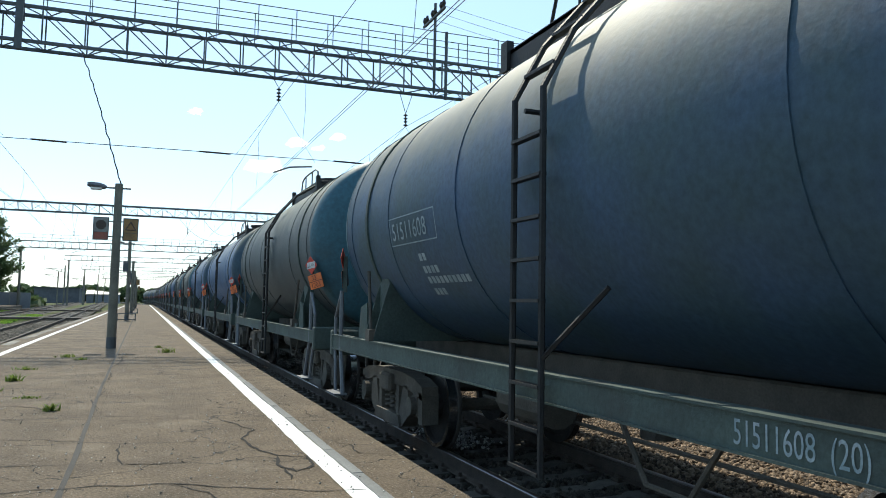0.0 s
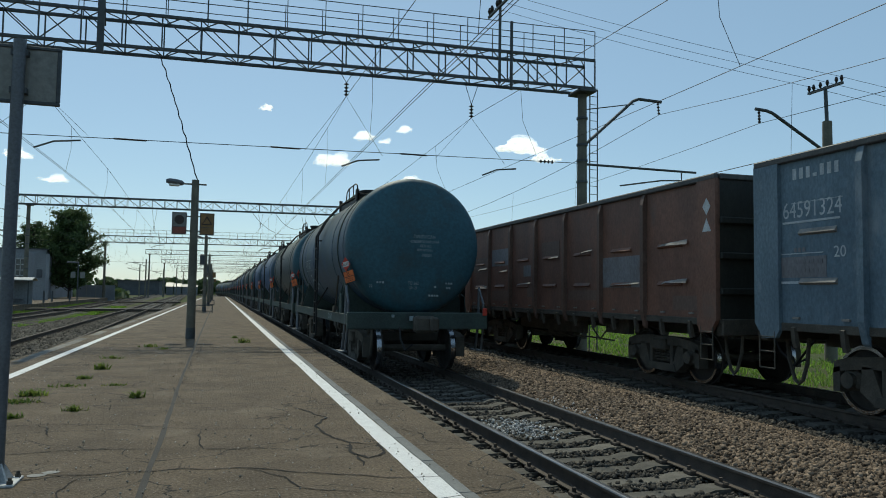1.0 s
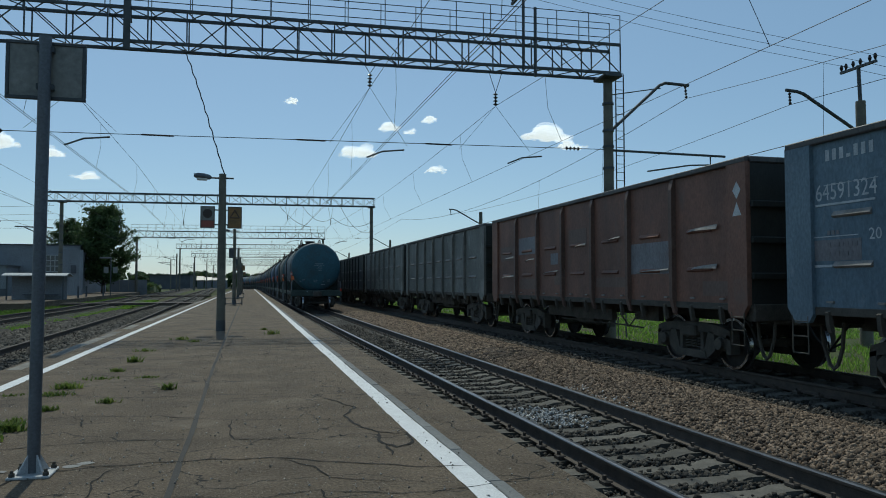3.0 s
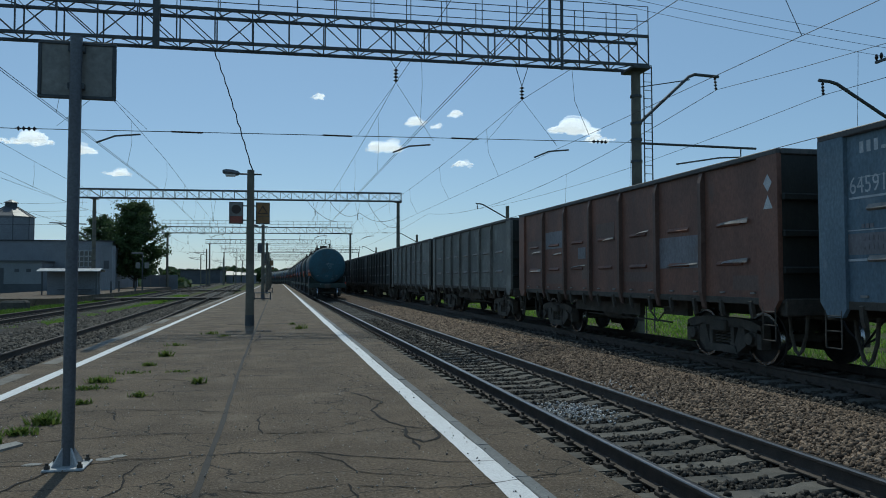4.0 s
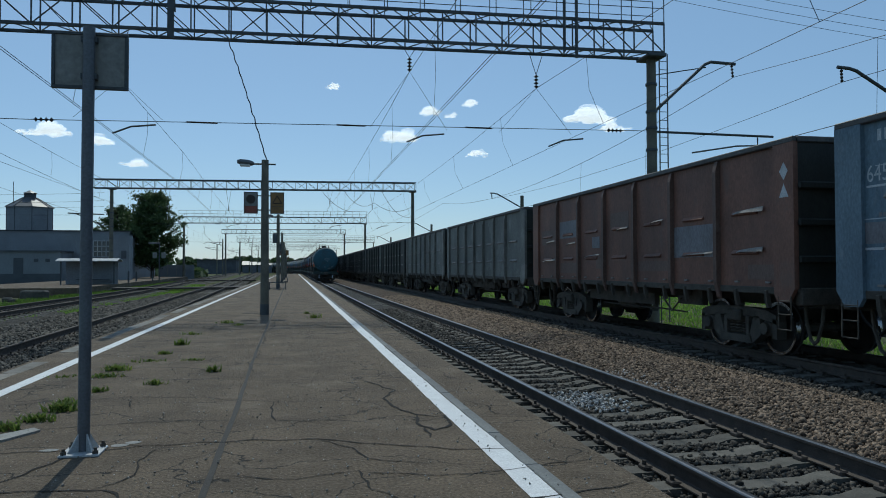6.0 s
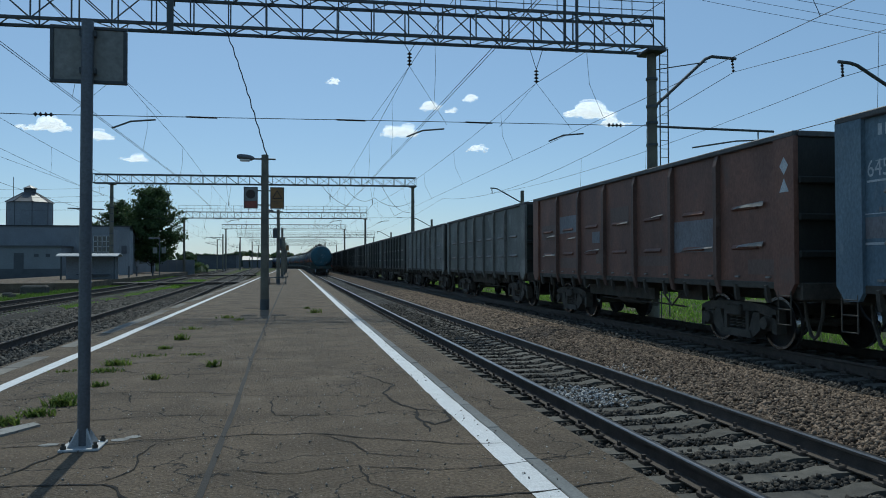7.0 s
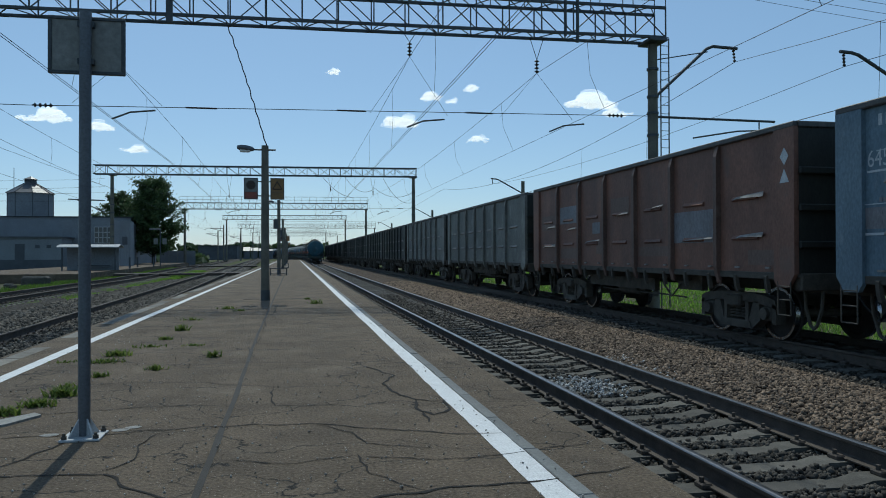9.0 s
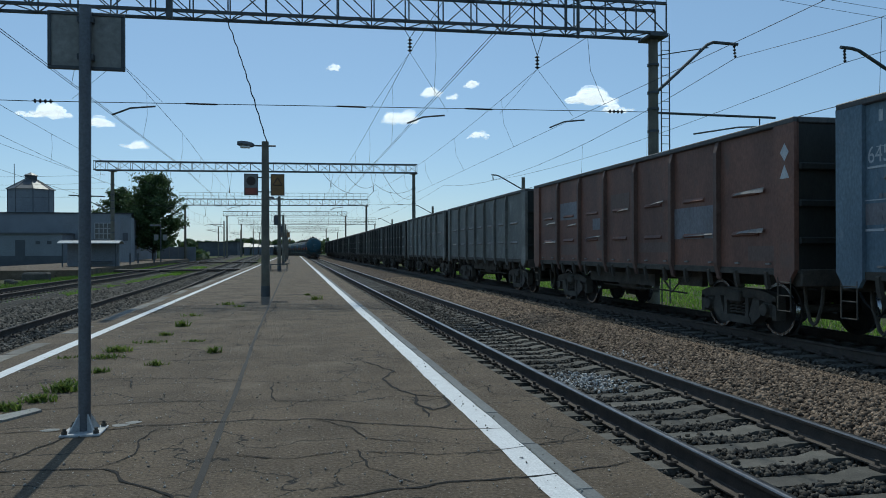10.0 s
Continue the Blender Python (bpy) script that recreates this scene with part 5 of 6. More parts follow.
# brackets beyond the standing wagons
y = PORTALS[0]
g = thing("cantilever_bracket", "bent steel cantilever bracket on a gantry mast", "bracket", "cantilever brackets")
part("arm", B().tube([(12.9, y, 7.0), (14.95, y, 8.85), (15.2, y, 8.96), (16.2, y, 8.93)], 0.06, 8), STEEL, g)
part("tie_rod", B().tube([(12.9, y, 8.35), (15.0, y, 8.75)], 0.02, 6), STEEL, g)
b = B()
insulator(b, (16.05, y, 8.9), (16.1, y, 8.42), 0.06)
part("insulator", b, INSUL, g)
g = thing("registration_tube", "steel registration tube reaching out from a gantry mast", "bracket", "cantilever brackets")
part("tube", B().tube([(12.9, y, 6.28), (17.75, y, 6.25)], 0.045, 8), STEEL, g)
part("steady_arm", B().tube([(17.1, y, 6.2), (17.1, y, 5.9), (16.2, y, 5.85), (14.4, y, 5.55)], 0.03, 6), STEEL, g)
wire("messenger_wire", "thin overhead wire beyond the wagons", [(16.1, -30, 8.42), (16.1, 25, 8.42)], 0.009, 1.45)
wire("messenger_wire", "thin overhead wire beyond the wagons", [(16.1, 25, 8.42), (16.1, 80, 8.42)], 0.012, 1.45)
wire("messenger_wire", "thin overhead wire beyond the wagons", [(16.1, 80, 8.42), (16.1, 190, 8.42)], 0.012, 1.0)
wire("contact_wire", "thin overhead wire beyond the wagons", [(16.0, -30, 5.6), (16.0, 200, 5.6)], 0.012)
for yy in (4, 11, 18, 32, 40):
    wire("dropper", "thin dropper between two overhead wires", [(16.1, yy, 8.42 - 5.8 * (t_ := ((yy + 30) % 55) / 55) * (1 - t_)), (16.02, yy, 5.6)], 0.006)


def side_mast(x, y, h, cross, name="catenary_mast"):
    """A single mast with a bracket towards the track and a T on top."""
    g = thing(name, "concrete catenary mast with a bent bracket arm", "mast", "catenary masts")
    part("mast", B().tube([(x, y, -0.75), (x, y, h)], [0.2, 0.15], 12), GREEN_COL, g, smooth=True)
    part("arm", B().tube([(x - 0.15, y, h - 1.0), (x - 2.2, y, h + 0.1), (x - 2.45, y, h + 0.16), (x - 2.85, y, h + 0.18)], 0.055, 8), STEEL, g)
    b = B()
    insulator(b, (x - 2.72, y, h + 0.12), (x - 2.7, y, h - 0.28), 0.05)
    part("insulator", b, INSUL, g)
    if cross:
        part("extension", B().tube([(x, y, h - 0.2), (x - 0.05, y, h + 1.18)], 0.06, 8), STEEL, g)
        b = B().box(x - 0.1, x - 0.02, y - 0.74, y + 0.74, h + 1.08, h + 1.16)
        part("cross_arm", b, STEEL, g)
        b = B()
        for dy in (-0.7, -0.48, -0.1, 0.2, 0.5, 0.7):
            b.tube([(x - 0.06, y + dy, h + 1.16), (x - 0.06, y + dy, h + 1.28), (x - 0.06, y + dy, h + 1.38)], [0.02, 0.06, 0.03], 8)
        part("pin_insulators", b, INSUL, g)
    return g


side_mast(19.2, 19.9, 7.28, True)
for yy, xx in ((62, 19.5), (105, 19.5), (150, 19.5)):
    side_mast(xx, yy, 7.6, False)
# post with pin insulators on the first gantry
g = thing("feeder_post", "thin steel post with pin insulators on top of the gantry", "post")
part("post", B().tube([(9.3, 24.6, 8.9), (9.3, 24.6, 12.2)], 0.055, 8), STEEL, g)
part("post", B().tube([(9.75, 24.6, 8.7), (9.75, 24.6, 11.2)], 0.06, 8), STEEL, g)
part("cross_arm", B().box(9.21, 9.29, 23.55, 25.65, 11.62, 11.7), STEEL, g)
b = B()
for yy in (23.65, 23.9, 24.5, 24.75, 25.3, 25.55):
    b.tube([(9.25, yy, 11.7), (9.25, yy, 11.85), (9.25, yy, 11.98)], [0.03, 0.08, 0.04], 8)
part("pin_insulators", b, INSUL, g)
for dy in (-0.66, 0.0, 0.66):
    wire("feeder_wire", "thin feeder wire strung between posts", [(9.25, 24.6 + dy, 11.9), (19.14, 19.9 + dy, 8.62)], 0.007, 0.12)
    wire("feeder_wire", "thin feeder wire strung between posts", [(19.14, 19.9 + dy, 8.62), (40.0, 10.0 + dy, 3.2)], 0.007, 0.4)
wire("messenger_wire", "thin overhead wire beyond the wagons", [(16.5, 19.9, 7.0), (16.5, -30, 7.0)], 0.009, 0.5)
wire("messenger_wire", "thin overhead wire beyond the wagons", [(16.5, 19.9, 7.0), (16.8, 62, 7.3)], 0.009, 0.5)
g = thing("gantry_post", "slim dark steel post standing through the gantry truss", "post")
part("post", B().box(-3.9, -3.7, 24.5, 24.58, 8.58, 12.6), STEEL, g)
part("strut", B().tube([(-3.8, 24.55, 11.8), (-3.8, 25.4, 9.7)], 0.03, 6), STEEL, g)
for x0, z0, x1, z1, s in ((5.4, 9.6, 8.6, 8.4, 0.9), (8.6, 8.4, 12.7, 8.0, 0.7), (3.0, 9.6, 6.2, 7.4, 0.5), (9.4, 9.7, 12.6, 6.9, 0.9)):
    wire("jumper_cable", "slack black jumper cable hung under a gantry", [(x0, 80.2, z0), (x1, 80.2, z1)], 0.02, s)
wire("light_cable", "twisted black cable hung from the gantry to the lamp post", [(-2.1 + 1.38 * t ** 0.9 + 0.012 * math.sin(t * 60), 24.6 - 2.55 * t, 8.7 - 4.4 * t + 0.02 * math.cos(t * 47)) for t in np.linspace(0, 1, 60)], 0.018)


# ---- platform furniture ----
PALE_STEEL = mat("galvanised_steel", (0.55, 0.56, 0.56), (0.4, 0.41, 0.41), rough=0.55, metal=0.1, scale=8, fine=50)
FACE_RED = mat("faded_red_face", (0.3, 0.09, 0.06), (0.22, 0.08, 0.06), rough=0.6, scale=3)
FACE_YELLOW = mat("faded_yellow_face", (0.3, 0.17, 0.06), (0.21, 0.13, 0.055), rough=0.6, scale=3)
FACE_DARK = mat("dark_pictogram", (0.08, 0.06, 0.05), rough=0.7)
GLASS_LAMP = mat("lamp_diffuser", (0.75, 0.76, 0.72), (0.65, 0.66, 0.62), rough=0.3)

g = thing("platform_sign", "two-panel metal sign on a bolted post, seen from behind", "sign")
part("post", B().tube([(-1.485, 5.8, 0.01), (-1.475, 5.8, 3.08)], 0.042, 16), STEEL_LIGHT, g, "grey steel tube post", smooth=True)
for xa, xb in ((-1.735, -1.49), (-1.46, -1.22)):
    pn = part("sign_panel", B().box(xa + 0.012, xb - 0.012, 5.845, 5.86, 2.655, 3.035), PANEL_BACK, g, "bare grey back of the sign panel")
b = B()
for xa, xb, za, zb_ in ((-1.74, -1.215, 2.635, 2.66), (-1.74, -1.215, 3.03, 3.055), (-1.74, -1.715, 2.66, 3.03), (-1.24, -1.215, 2.66, 3.03)):
    b.box(xa, xb, 5.835, 5.868, za, zb_, 0.004)
part("sign_frame", b, STEEL, g, "dark folded rim of the sign")
part("clamp", B().box(-1.53, -1.42, 5.79, 5.85, 2.97, 3.01), STEEL, g)
part("clamp", B().box(-1.53, -1.42, 5.79, 5.85, 2.7, 2.74), STEEL, g)
part("base_plate", B().box(-1.62, -1.35, 5.66, 5.94, 0.0, 0.018, 0.004), PALE_STEEL, g, "pale galvanised base plate")
for ang in (45, 135, 225, 315):
    c, s = math.cos(radians(ang)), math.sin(radians(ang))
    part("gusset", B().add([(-1.485 + c * 0.035 - s * 0.006, 5.8 + s * 0.035 + c * 0.006, 0.018), (-1.485 + c * 0.12 - s * 0.006, 5.8 + s * 0.12 + c * 0.006, 0.018), (-1.485 + c * 0.035 - s * 0.006, 5.8 + s * 0.035 + c * 0.006, 0.15),
                            (-1.485 + c * 0.035 + s * 0.006, 5.8 + s * 0.035 - c * 0.006, 0.018), (-1.485 + c * 0.12 + s * 0.006, 5.8 + s * 0.12 - c * 0.006, 0.018), (-1.485 + c * 0.035 + s * 0.006, 5.8 + s * 0.035 - c * 0.006, 0.15)],
                           [(0, 1, 2), (5, 4, 3), (0, 3, 4, 1), (1, 4, 5, 2), (2, 5, 3, 0)]), PALE_STEEL, g)
for dx, dy in ((-0.105, -0.11), (0.105, -0.11), (-0.105, 0.11), (0.105, 0.11)):
    part("anchor_bolt", B().tube([(-1.485 + dx, 5.8 + dy, 0.018), (-1.485 + dx, 5.8 + dy, 0.06)], 0.013, 6).tube([(-1.485 + dx, 5.8 + dy, 0.018), (-1.485 + dx, 5.8 + dy, 0.04)], 0.022, 6), GRIME, g)


def lamp_post(x, y, h, signs, box=False):
    g = thing("lamp_post", "concrete platform lamp post with warning signs", "lamp post", "platform lamp posts")
    part("post", B().tube([(x, y, -0.05), (x, y, h)], [0.125, 0.1], 14), GREEN_COL, g, smooth=True)
    part("footing", B().tube([(x, y, -0.02), (x, y, 0.3)], [0.132, 0.129], 14), STEEL, g, smooth=True)
    part("lamp_arm", B().tube([(x + 0.3, y, h - 0.12), (x, y, h - 0.12), (x - 0.3, y, h - 0.12)], 0.025, 8), STEEL, g)
    b = B()
    prof = [(-0.3, 0.02, 0.03), (-0.36, 0.08, 0.07), (-0.5, 0.11, 0.09), (-0.68, 0.11, 0.085), (-0.78, 0.06, 0.05)]
    rings = []
    for dx, w, hh in prof:
        rings.append([(x + dx, y + w * math.cos(a), h - 0.11 + 0.1 * (-dx - 0.3) + hh * math.sin(a)) for a in np.linspace(0, 2 * math.pi, 12, endpoint=False)])
    for r0, r1 in zip(rings[:-1], rings[1:]):
        b.ring(r0, r1)
    b.add(rings[0], [tuple(range(12))])
    b.add(rings[-1], [tuple(range(12))])
    part("lamp_head", b, STEEL_LIGHT, g, "grey cobra lamp head", smooth=True)
    part("diffuser", B().box(x - 0.7, x - 0.42, y - 0.08, y + 0.08, h - 0.2, h - 0.12, 0.02), GLASS_LAMP, g)
    if signs:
        for xa, face in ((x - 0.59, FACE_RED), (x + 0.15, FACE_YELLOW)):
            sp = part("sign_board", B().box(xa, xa + 0.39, y - 0.03, y, 2.9, 3.52, 0.004), STEEL, g, "faded warning sign board")
            part("sign_face", B().box(xa + 0.025, xa + 0.365, y - 0.036, y - 0.028, 3.12, 3.495), PANEL_BACK if face is FACE_RED else face, sp)
            part("sign_strip", B().box(xa + 0.025, xa + 0.365, y - 0.036, y - 0.028, 2.925, 3.11), face, sp)
            cx = xa + 0.195
            if face is FACE_RED:
                part("pictogram", B().tube([(cx, y - 0.042, 3.31), (cx, y - 0.037, 3.31)], 0.13, 20), FACE_DARK, sp)
            else:
                b = B()
                for p0, p1 in (((-0.13, 3.2), (0.13, 3.2)), ((0.13, 3.2), (0, 3.42)), ((0, 3.42), (-0.13, 3.2))):
                    b.tube([(cx + p0[0], y - 0.04, p0[1]), (cx + p1[0], y - 0.04, p1[1])], 0.014, 5)
                part("pictogram", b, FACE_DARK, sp)
        for z in (2.99, 3.4):
            part("sign_bracket", B().box(x - 0.22, x + 0.17, y - 0.02, y + 0.02, z, z + 0.03), STEEL, g)
    if box:
        part("loudspeaker", B().box(x - 0.35, x - 0.05, y - 0.12, y + 0.1, 3.0, 3.6, 0.02), STEEL, g)
    return g


lamp_post(-0.8, 22.05, 4.45, True)
lamp_post(-0.95, 50.5, 4.9, False, True)
lamp_post(-0.95, 70.0, 4.6, False, True)
lamp_post(-1.0, 92.0, 4.5, True)
lamp_post(-1.0, 115.0, 4.5, False, True)
lamp_post(-1.1, 140.0, 4.5, True)
# two thin dark strips flat on the asphalt behind the lamp post
for x in (-1.45, -0.1):
    tagged(part("drain_slot", B().box(x, x + 0.5, 22.6, 22.72, 0.0, 0.006), GRIME), "dark narrow strip flat on the asphalt", "drain cover", "drain covers")


def bench(x, y):
    g = thing("bench", "dark metal platform bench", "bench", "platform benches")
    part("seat", B().box(x - 0.55, x + 0.55, y - 0.2, y + 0.2, 0.42, 0.47, 0.01), STEEL, g)
    for dx in (-0.5, 0.5):
        part("leg", B().box(x + dx - 0.03, x + dx + 0.03, y - 0.18, y + 0.18, 0, 0.42), STEEL, g)
    part("stretcher", B().box(x - 0.5, x + 0.5, y - 0.03, y + 0.03, 0.06, 0.11), STEEL, g)


bench(-0.93, 48.5)
bench(-0.95, 72.0)


b = B()
rim = [(-2.62, 6.05), (-2.4, 6.12), (-2.18, 6.3), (-2.02, 6.62), (-2.1, 6.72), (-2.28, 6.5), (-2.5, 6.32), (-2.66, 6.2)]
b.add([(x, y, 0.0) for x, y in rim] + [(x * 0.99 - 0.02, y * 0.997 + 0.02, 0.018) for x, y in rim], [tuple(range(8, 16))] + [(i, (i + 1) % 8, 8 + (i + 1) % 8, 8 + i) for i in range(8)])
tagged(part("concrete_patch", b, CONCRETE), "pale crumbling concrete patch showing through the asphalt", "concrete patch")
for k, (x, y) in enumerate(((-1.75, 5.92), (-1.28, 5.98), (-1.2, 6.06))):
    b = B().add([(x + 0.09 * math.cos(a) * (0.7 + 0.4 * noise.noise((a, k, 0))), y + 0.05 * math.sin(a), 0.004) for a in np.linspace(0, 6.28, 11)[:-1]], [tuple(range(10))])
    tagged(part("cement_splash", b, CONCRETE), "flat splash of dried cement on the asphalt", "cement splash", "cement splashes")


# ---- weeds and grass ----
def tuft(name, x, y, n, r, h, z=0.0, seed=0, label="small green weed growing from a crack in the asphalt"):
    rng = random.Random(seed)
    b = B()
    for _ in range(2 * n):
        a, rr = rng.uniform(0, 6.28), r * rng.random() ** 1.6
        px, py = x + rr * math.cos(a), y + rr * 0.6 * math.sin(a)
        hh, w = 0.52 * h * rng.uniform(0.25, 1.0), rng.uniform(0.005, 0.013)
        lean = rng.uniform(0.4, 1.6) * hh
        d = rng.uniform(0, 6.28)
        nx, ny = math.cos(d + 1.57) * w, math.sin(d + 1.57) * w
        lx, ly = math.cos(d) * lean, math.sin(d) * lean
        b.add([(px - nx, py - ny, z), (px + nx, py + ny, z), (px + nx * 0.8 + lx * 0.4, py + ny * 0.8 + ly * 0.4, z + hh * 0.6), (px - nx * 0.8 + lx * 0.4, py - ny * 0.8 + ly * 0.4, z + hh * 0.6), (px + lx, py + ly, z + hh)],
              [(0, 1, 2, 3), (3, 2, 4)])
    return tagged(part(name, b, WEED), label, "weed", "weeds on the platform")


for k, (x, y, n, r, h) in enumerate([(-2.35, 6.75, 90, 0.16, 0.16), (-2.18, 7.1, 90, 0.17, 0.15), (-2.12, 7.55, 110, 0.16, 0.19), (-2.18, 7.95, 50, 0.12, 0.14), (-2.08, 8.65, 45, 0.12, 0.12), (-2.27, 9.8, 70, 0.26, 0.12),
                                     (-2.25, 10.4, 80, 0.2, 0.19), (-2.02, 11.3, 45, 0.26, 0.09), (-1.96, 12.2, 35, 0.13, 0.13), (-1.9, 13.6, 45, 0.12, 0.26), (-1.55, 9.05, 45, 0.14, 0.15), (-1.02, 10.0, 40, 0.1, 0.2),
                                     (-2.0, 15.7, 30, 0.28, 0.15), (-1.6, 18.8, 35, 0.25, 0.18), (-1.25, 18.0, 25, 0.2, 0.14), (0.4, 22.2, 25, 0.15, 0.16), (0.56, 20.2, 45, 0.2, 0.3), (-1.42, 11.3, 25, 0.18, 0.08), (-2.75, 9.9, 18, 0.2, 0.07)]):
    tuft("weed", x, y, n, r, h, 0.0, k)


def lawn(name, n, xf, yr, z, h, label, material=GRASS):
    rng = np.random.default_rng(len(name) + n)
    y = yr[0] * (yr[1] / yr[0]) ** rng.random(n)
    x = xf(y, rng.random(n))
    hh = h * rng.uniform(0.3, 1.0, n)
    w = 0.006 + 0.0007 * y
    a = rng.uniform(0, 6.28, n)
    ok = np.array([noise.noise((p * 0.5, q * 0.35, 5.0)) > -0.12 for p, q in zip(x, y)])
    x, y, hh, w, a = x[ok], y[ok], hh[ok], w[ok], a[ok]
    n = len(x)
    dx, dy = np.cos(a) * w, np.sin(a) * w
    lx, ly = rng.normal(0, 0.4, n) * hh, rng.normal(0, 0.4, n) * hh
    v = np.stack([np.stack([x - dx, y - dy, np.full(n, z)], 1), np.stack([x + dx, y + dy, np.full(n, z)], 1), np.stack([x + lx, y + ly, z + hh], 1)], 1)
    me = bpy.data.meshes.new(name)
    me.vertices.add(n * 3)
    me.vertices.foreach_set("co", v.reshape(-1))
    me.loops.add(n * 3)
    me.loops.foreach_set("vertex_index", np.arange(n * 3))
    me.polygons.add(n)
    me.polygons.foreach_set("loop_start", np.arange(n) * 3)
    me.update(calc_edges=True)
    me.materials.append(material)
    tagged(new(name, me), label, "grass", kind="stuff")


lawn("grass_strip", 46000, lambda y, u: -9.9 + 2.3 * u ** 1.4 - 0.03 * np.maximum(0, y - 14), (20, 90), -0.62, 0.2, "green grass between two tracks", LUSH)
lawn("grass_strip", 22000, lambda y, u: -16 + 2.6 * u - 0.045 * np.maximum(0, y - 55), (26, 120), -0.62, 0.25, "patchy grass beside the yard track")
lawn("meadow", 40000, lambda y, u: 12.0 + 14 * u, (9, 90), -0.72, 0.2, "bright green grass beyond the standing wagons", LUSH)
lawn("meadow", 16000, lambda y, u: -48 + 24 * u, (74, 99), -0.7, 0.3, "green grass before the factory hall", LUSH)
stones()

# ---- yard and background on the left ----
WALL_GREY = mat("grey_rendered_wall", (0.26, 0.28, 0.3), (0.21, 0.225, 0.245), rough=0.9, scale=0.4, fine=8, dirt=(0.16, 0.17, 0.18), dirt_scale=0.3, space="Object")
DARK_RUBBLE = mat("weathered_rubble", (0.13, 0.12, 0.1), (0.07, 0.065, 0.055), rough=0.95, scale=2, fine=12, bump=0.8, bump_dist=0.03)
WALL_DARK = mat("dark_plinth", (0.12, 0.13, 0.145), rough=0.9, scale=0.5)
ROOF_METAL = mat("dull_sheet_roof", (0.12, 0.127, 0.135), (0.085, 0.09, 0.096), rough=0.5, metal=0.2, scale=0.8)
ROOF_DARK = mat("dark_roof_felt", (0.07, 0.075, 0.08), rough=0.9)
GLASS = mat("dusty_window_glass", (0.05, 0.06, 0.07), rough=0.15, bump=0, spec=0.6)
FRAME_WHITE = mat("white_window_bars", (0.55, 0.56, 0.56), rough=0.7)

# opposite low platform
p = thing("platform_far", "low pale concrete platform across the tracks", "platform", kind="structure")
b = B()
b.add([(-15.2, 58, -0.05), (-26, 58, -0.05), (-27, 180, -0.05), (-19.2, 180, -0.05), (-15.2, 58, -0.8), (-26, 58, -0.8), (-27, 180, -0.8), (-19.2, 180, -0.8)], [(0, 1, 2, 3), (0, 3, 7, 4), (1, 0, 4, 5), (2, 1, 5, 6), (3, 2, 6, 7)])
part("slab", b, ASPHALT, p)
# crossing deck over the tracks
for y, x0, x1 in ((66.0, -14.5, -3.4), (108.0, -16, -5)):
    tagged(part("track_crossing", B().box(x0, x1, y - 0.8, y + 0.8, -0.4, -0.22, 0.02), RAIL_SIDE), "dark timber crossing deck laid over the tracks", "crossing", "track crossings")

g = thing("factory_hall", "low grey industrial hall with a dark plinth", "building")
part("wall", B().box(-75, -28.2, 100, 118, -0.7, 3.45), WALL_GREY, g)
part("plinth", B().box(-75, -28.19, 99.93, 100.02, -0.7, 0.75), WALL_DARK, g)
part("roof_edge", B().box(-75.2, -28.0, 99.8, 118.2, 3.45, 3.62), ROOF_METAL, g)
part("door", B().box(-33.5, -32.4, 99.95, 100.02, 0.7, 2.7), WALL_DARK, g)
part("eaves_strip", B().box(-75.2, -36.2, 99.7, 99.8, 3.5, 3.66), FRAME_WHITE, g, "pale edging along the eaves")
for x in (-44.0, -40.6, -37.4):
    part("downpipe", B().tube([(x, 99.9, -0.6), (x, 99.9, 3.5)], 0.06, 6), ROOF_METAL, g)
for x in (-31.2, -29.9):
    part("vent", B().box(x, x + 0.5, 99.94, 100.02, 2.2, 2.6), WALL_DARK, g)
g = thing("factory_block", "taller grey factory block with a gridded window", "building")
part("wall", B().box(-80, -23.9, 119, 140, -0.7, 6.9), WALL_GREY, g)
part("wing", B().box(-29.5, -23.2, 105, 119, -0.7, 5.9), WALL_GREY, g)
part("parapet", B().box(-80.2, -23.7, 118.8, 140, 6.9, 7.05), ROOF_DARK, g)
w = part("window", B().box(-25.6, -23.5, 104.9, 105.02, 2.9, 5.0), GLASS, g, "gridded factory window")
b = B()
for k in range(5):
    x = -25.6 + 2.1 * k / 4
    b.box(x - 0.05, x + 0.05, 104.84, 104.92, 2.9, 5.0)
for k in range(4):
    z = 2.9 + 2.1 * k / 3
    b.box(-25.6, -23.5, 104.84, 104.92, z - 0.05, z + 0.05)
part("window_bars", b, FRAME_WHITE, w)
g = thing("gate_pier", "tall grey concrete pier beside the factory", "wall")
part("pier", B().box(-21.2, -19.95, 99, 101, -0.7, 5.5), WALL_GREY, g)
part("sign_plate", B().box(-20.9, -20.3, 98.9, 98.98, 2.6, 3.6), WALL_DARK, g)
g = thing("grain_silo", "eight-sided silo tower with a hipped sheet roof", "silo")
n = 8
cx, cy, r = -40.6, 128.0, 3.2
ring = lambda rr, z: [(cx + rr * math.cos(2 * math.pi * (k + 0.5) / n), cy + rr * math.sin(2 * math.pi * (k + 0.5) / n), z) for k in range(n)]
part("tower", B().ring(ring(r, 5), ring(r, 11.1)), WALL_GREY, g)
part("roof", B().ring(ring(r * 1.08, 11.0), ring(0.9, 12.6)), ROOF_METAL, g, "pale sheet-metal hipped roof")
part("antenna", B().tube([(cx - 1.9, cy - 1.5, 11.6), (cx - 1.9, cy - 1.5, 14.9)], 0.05, 5), STEEL, g)
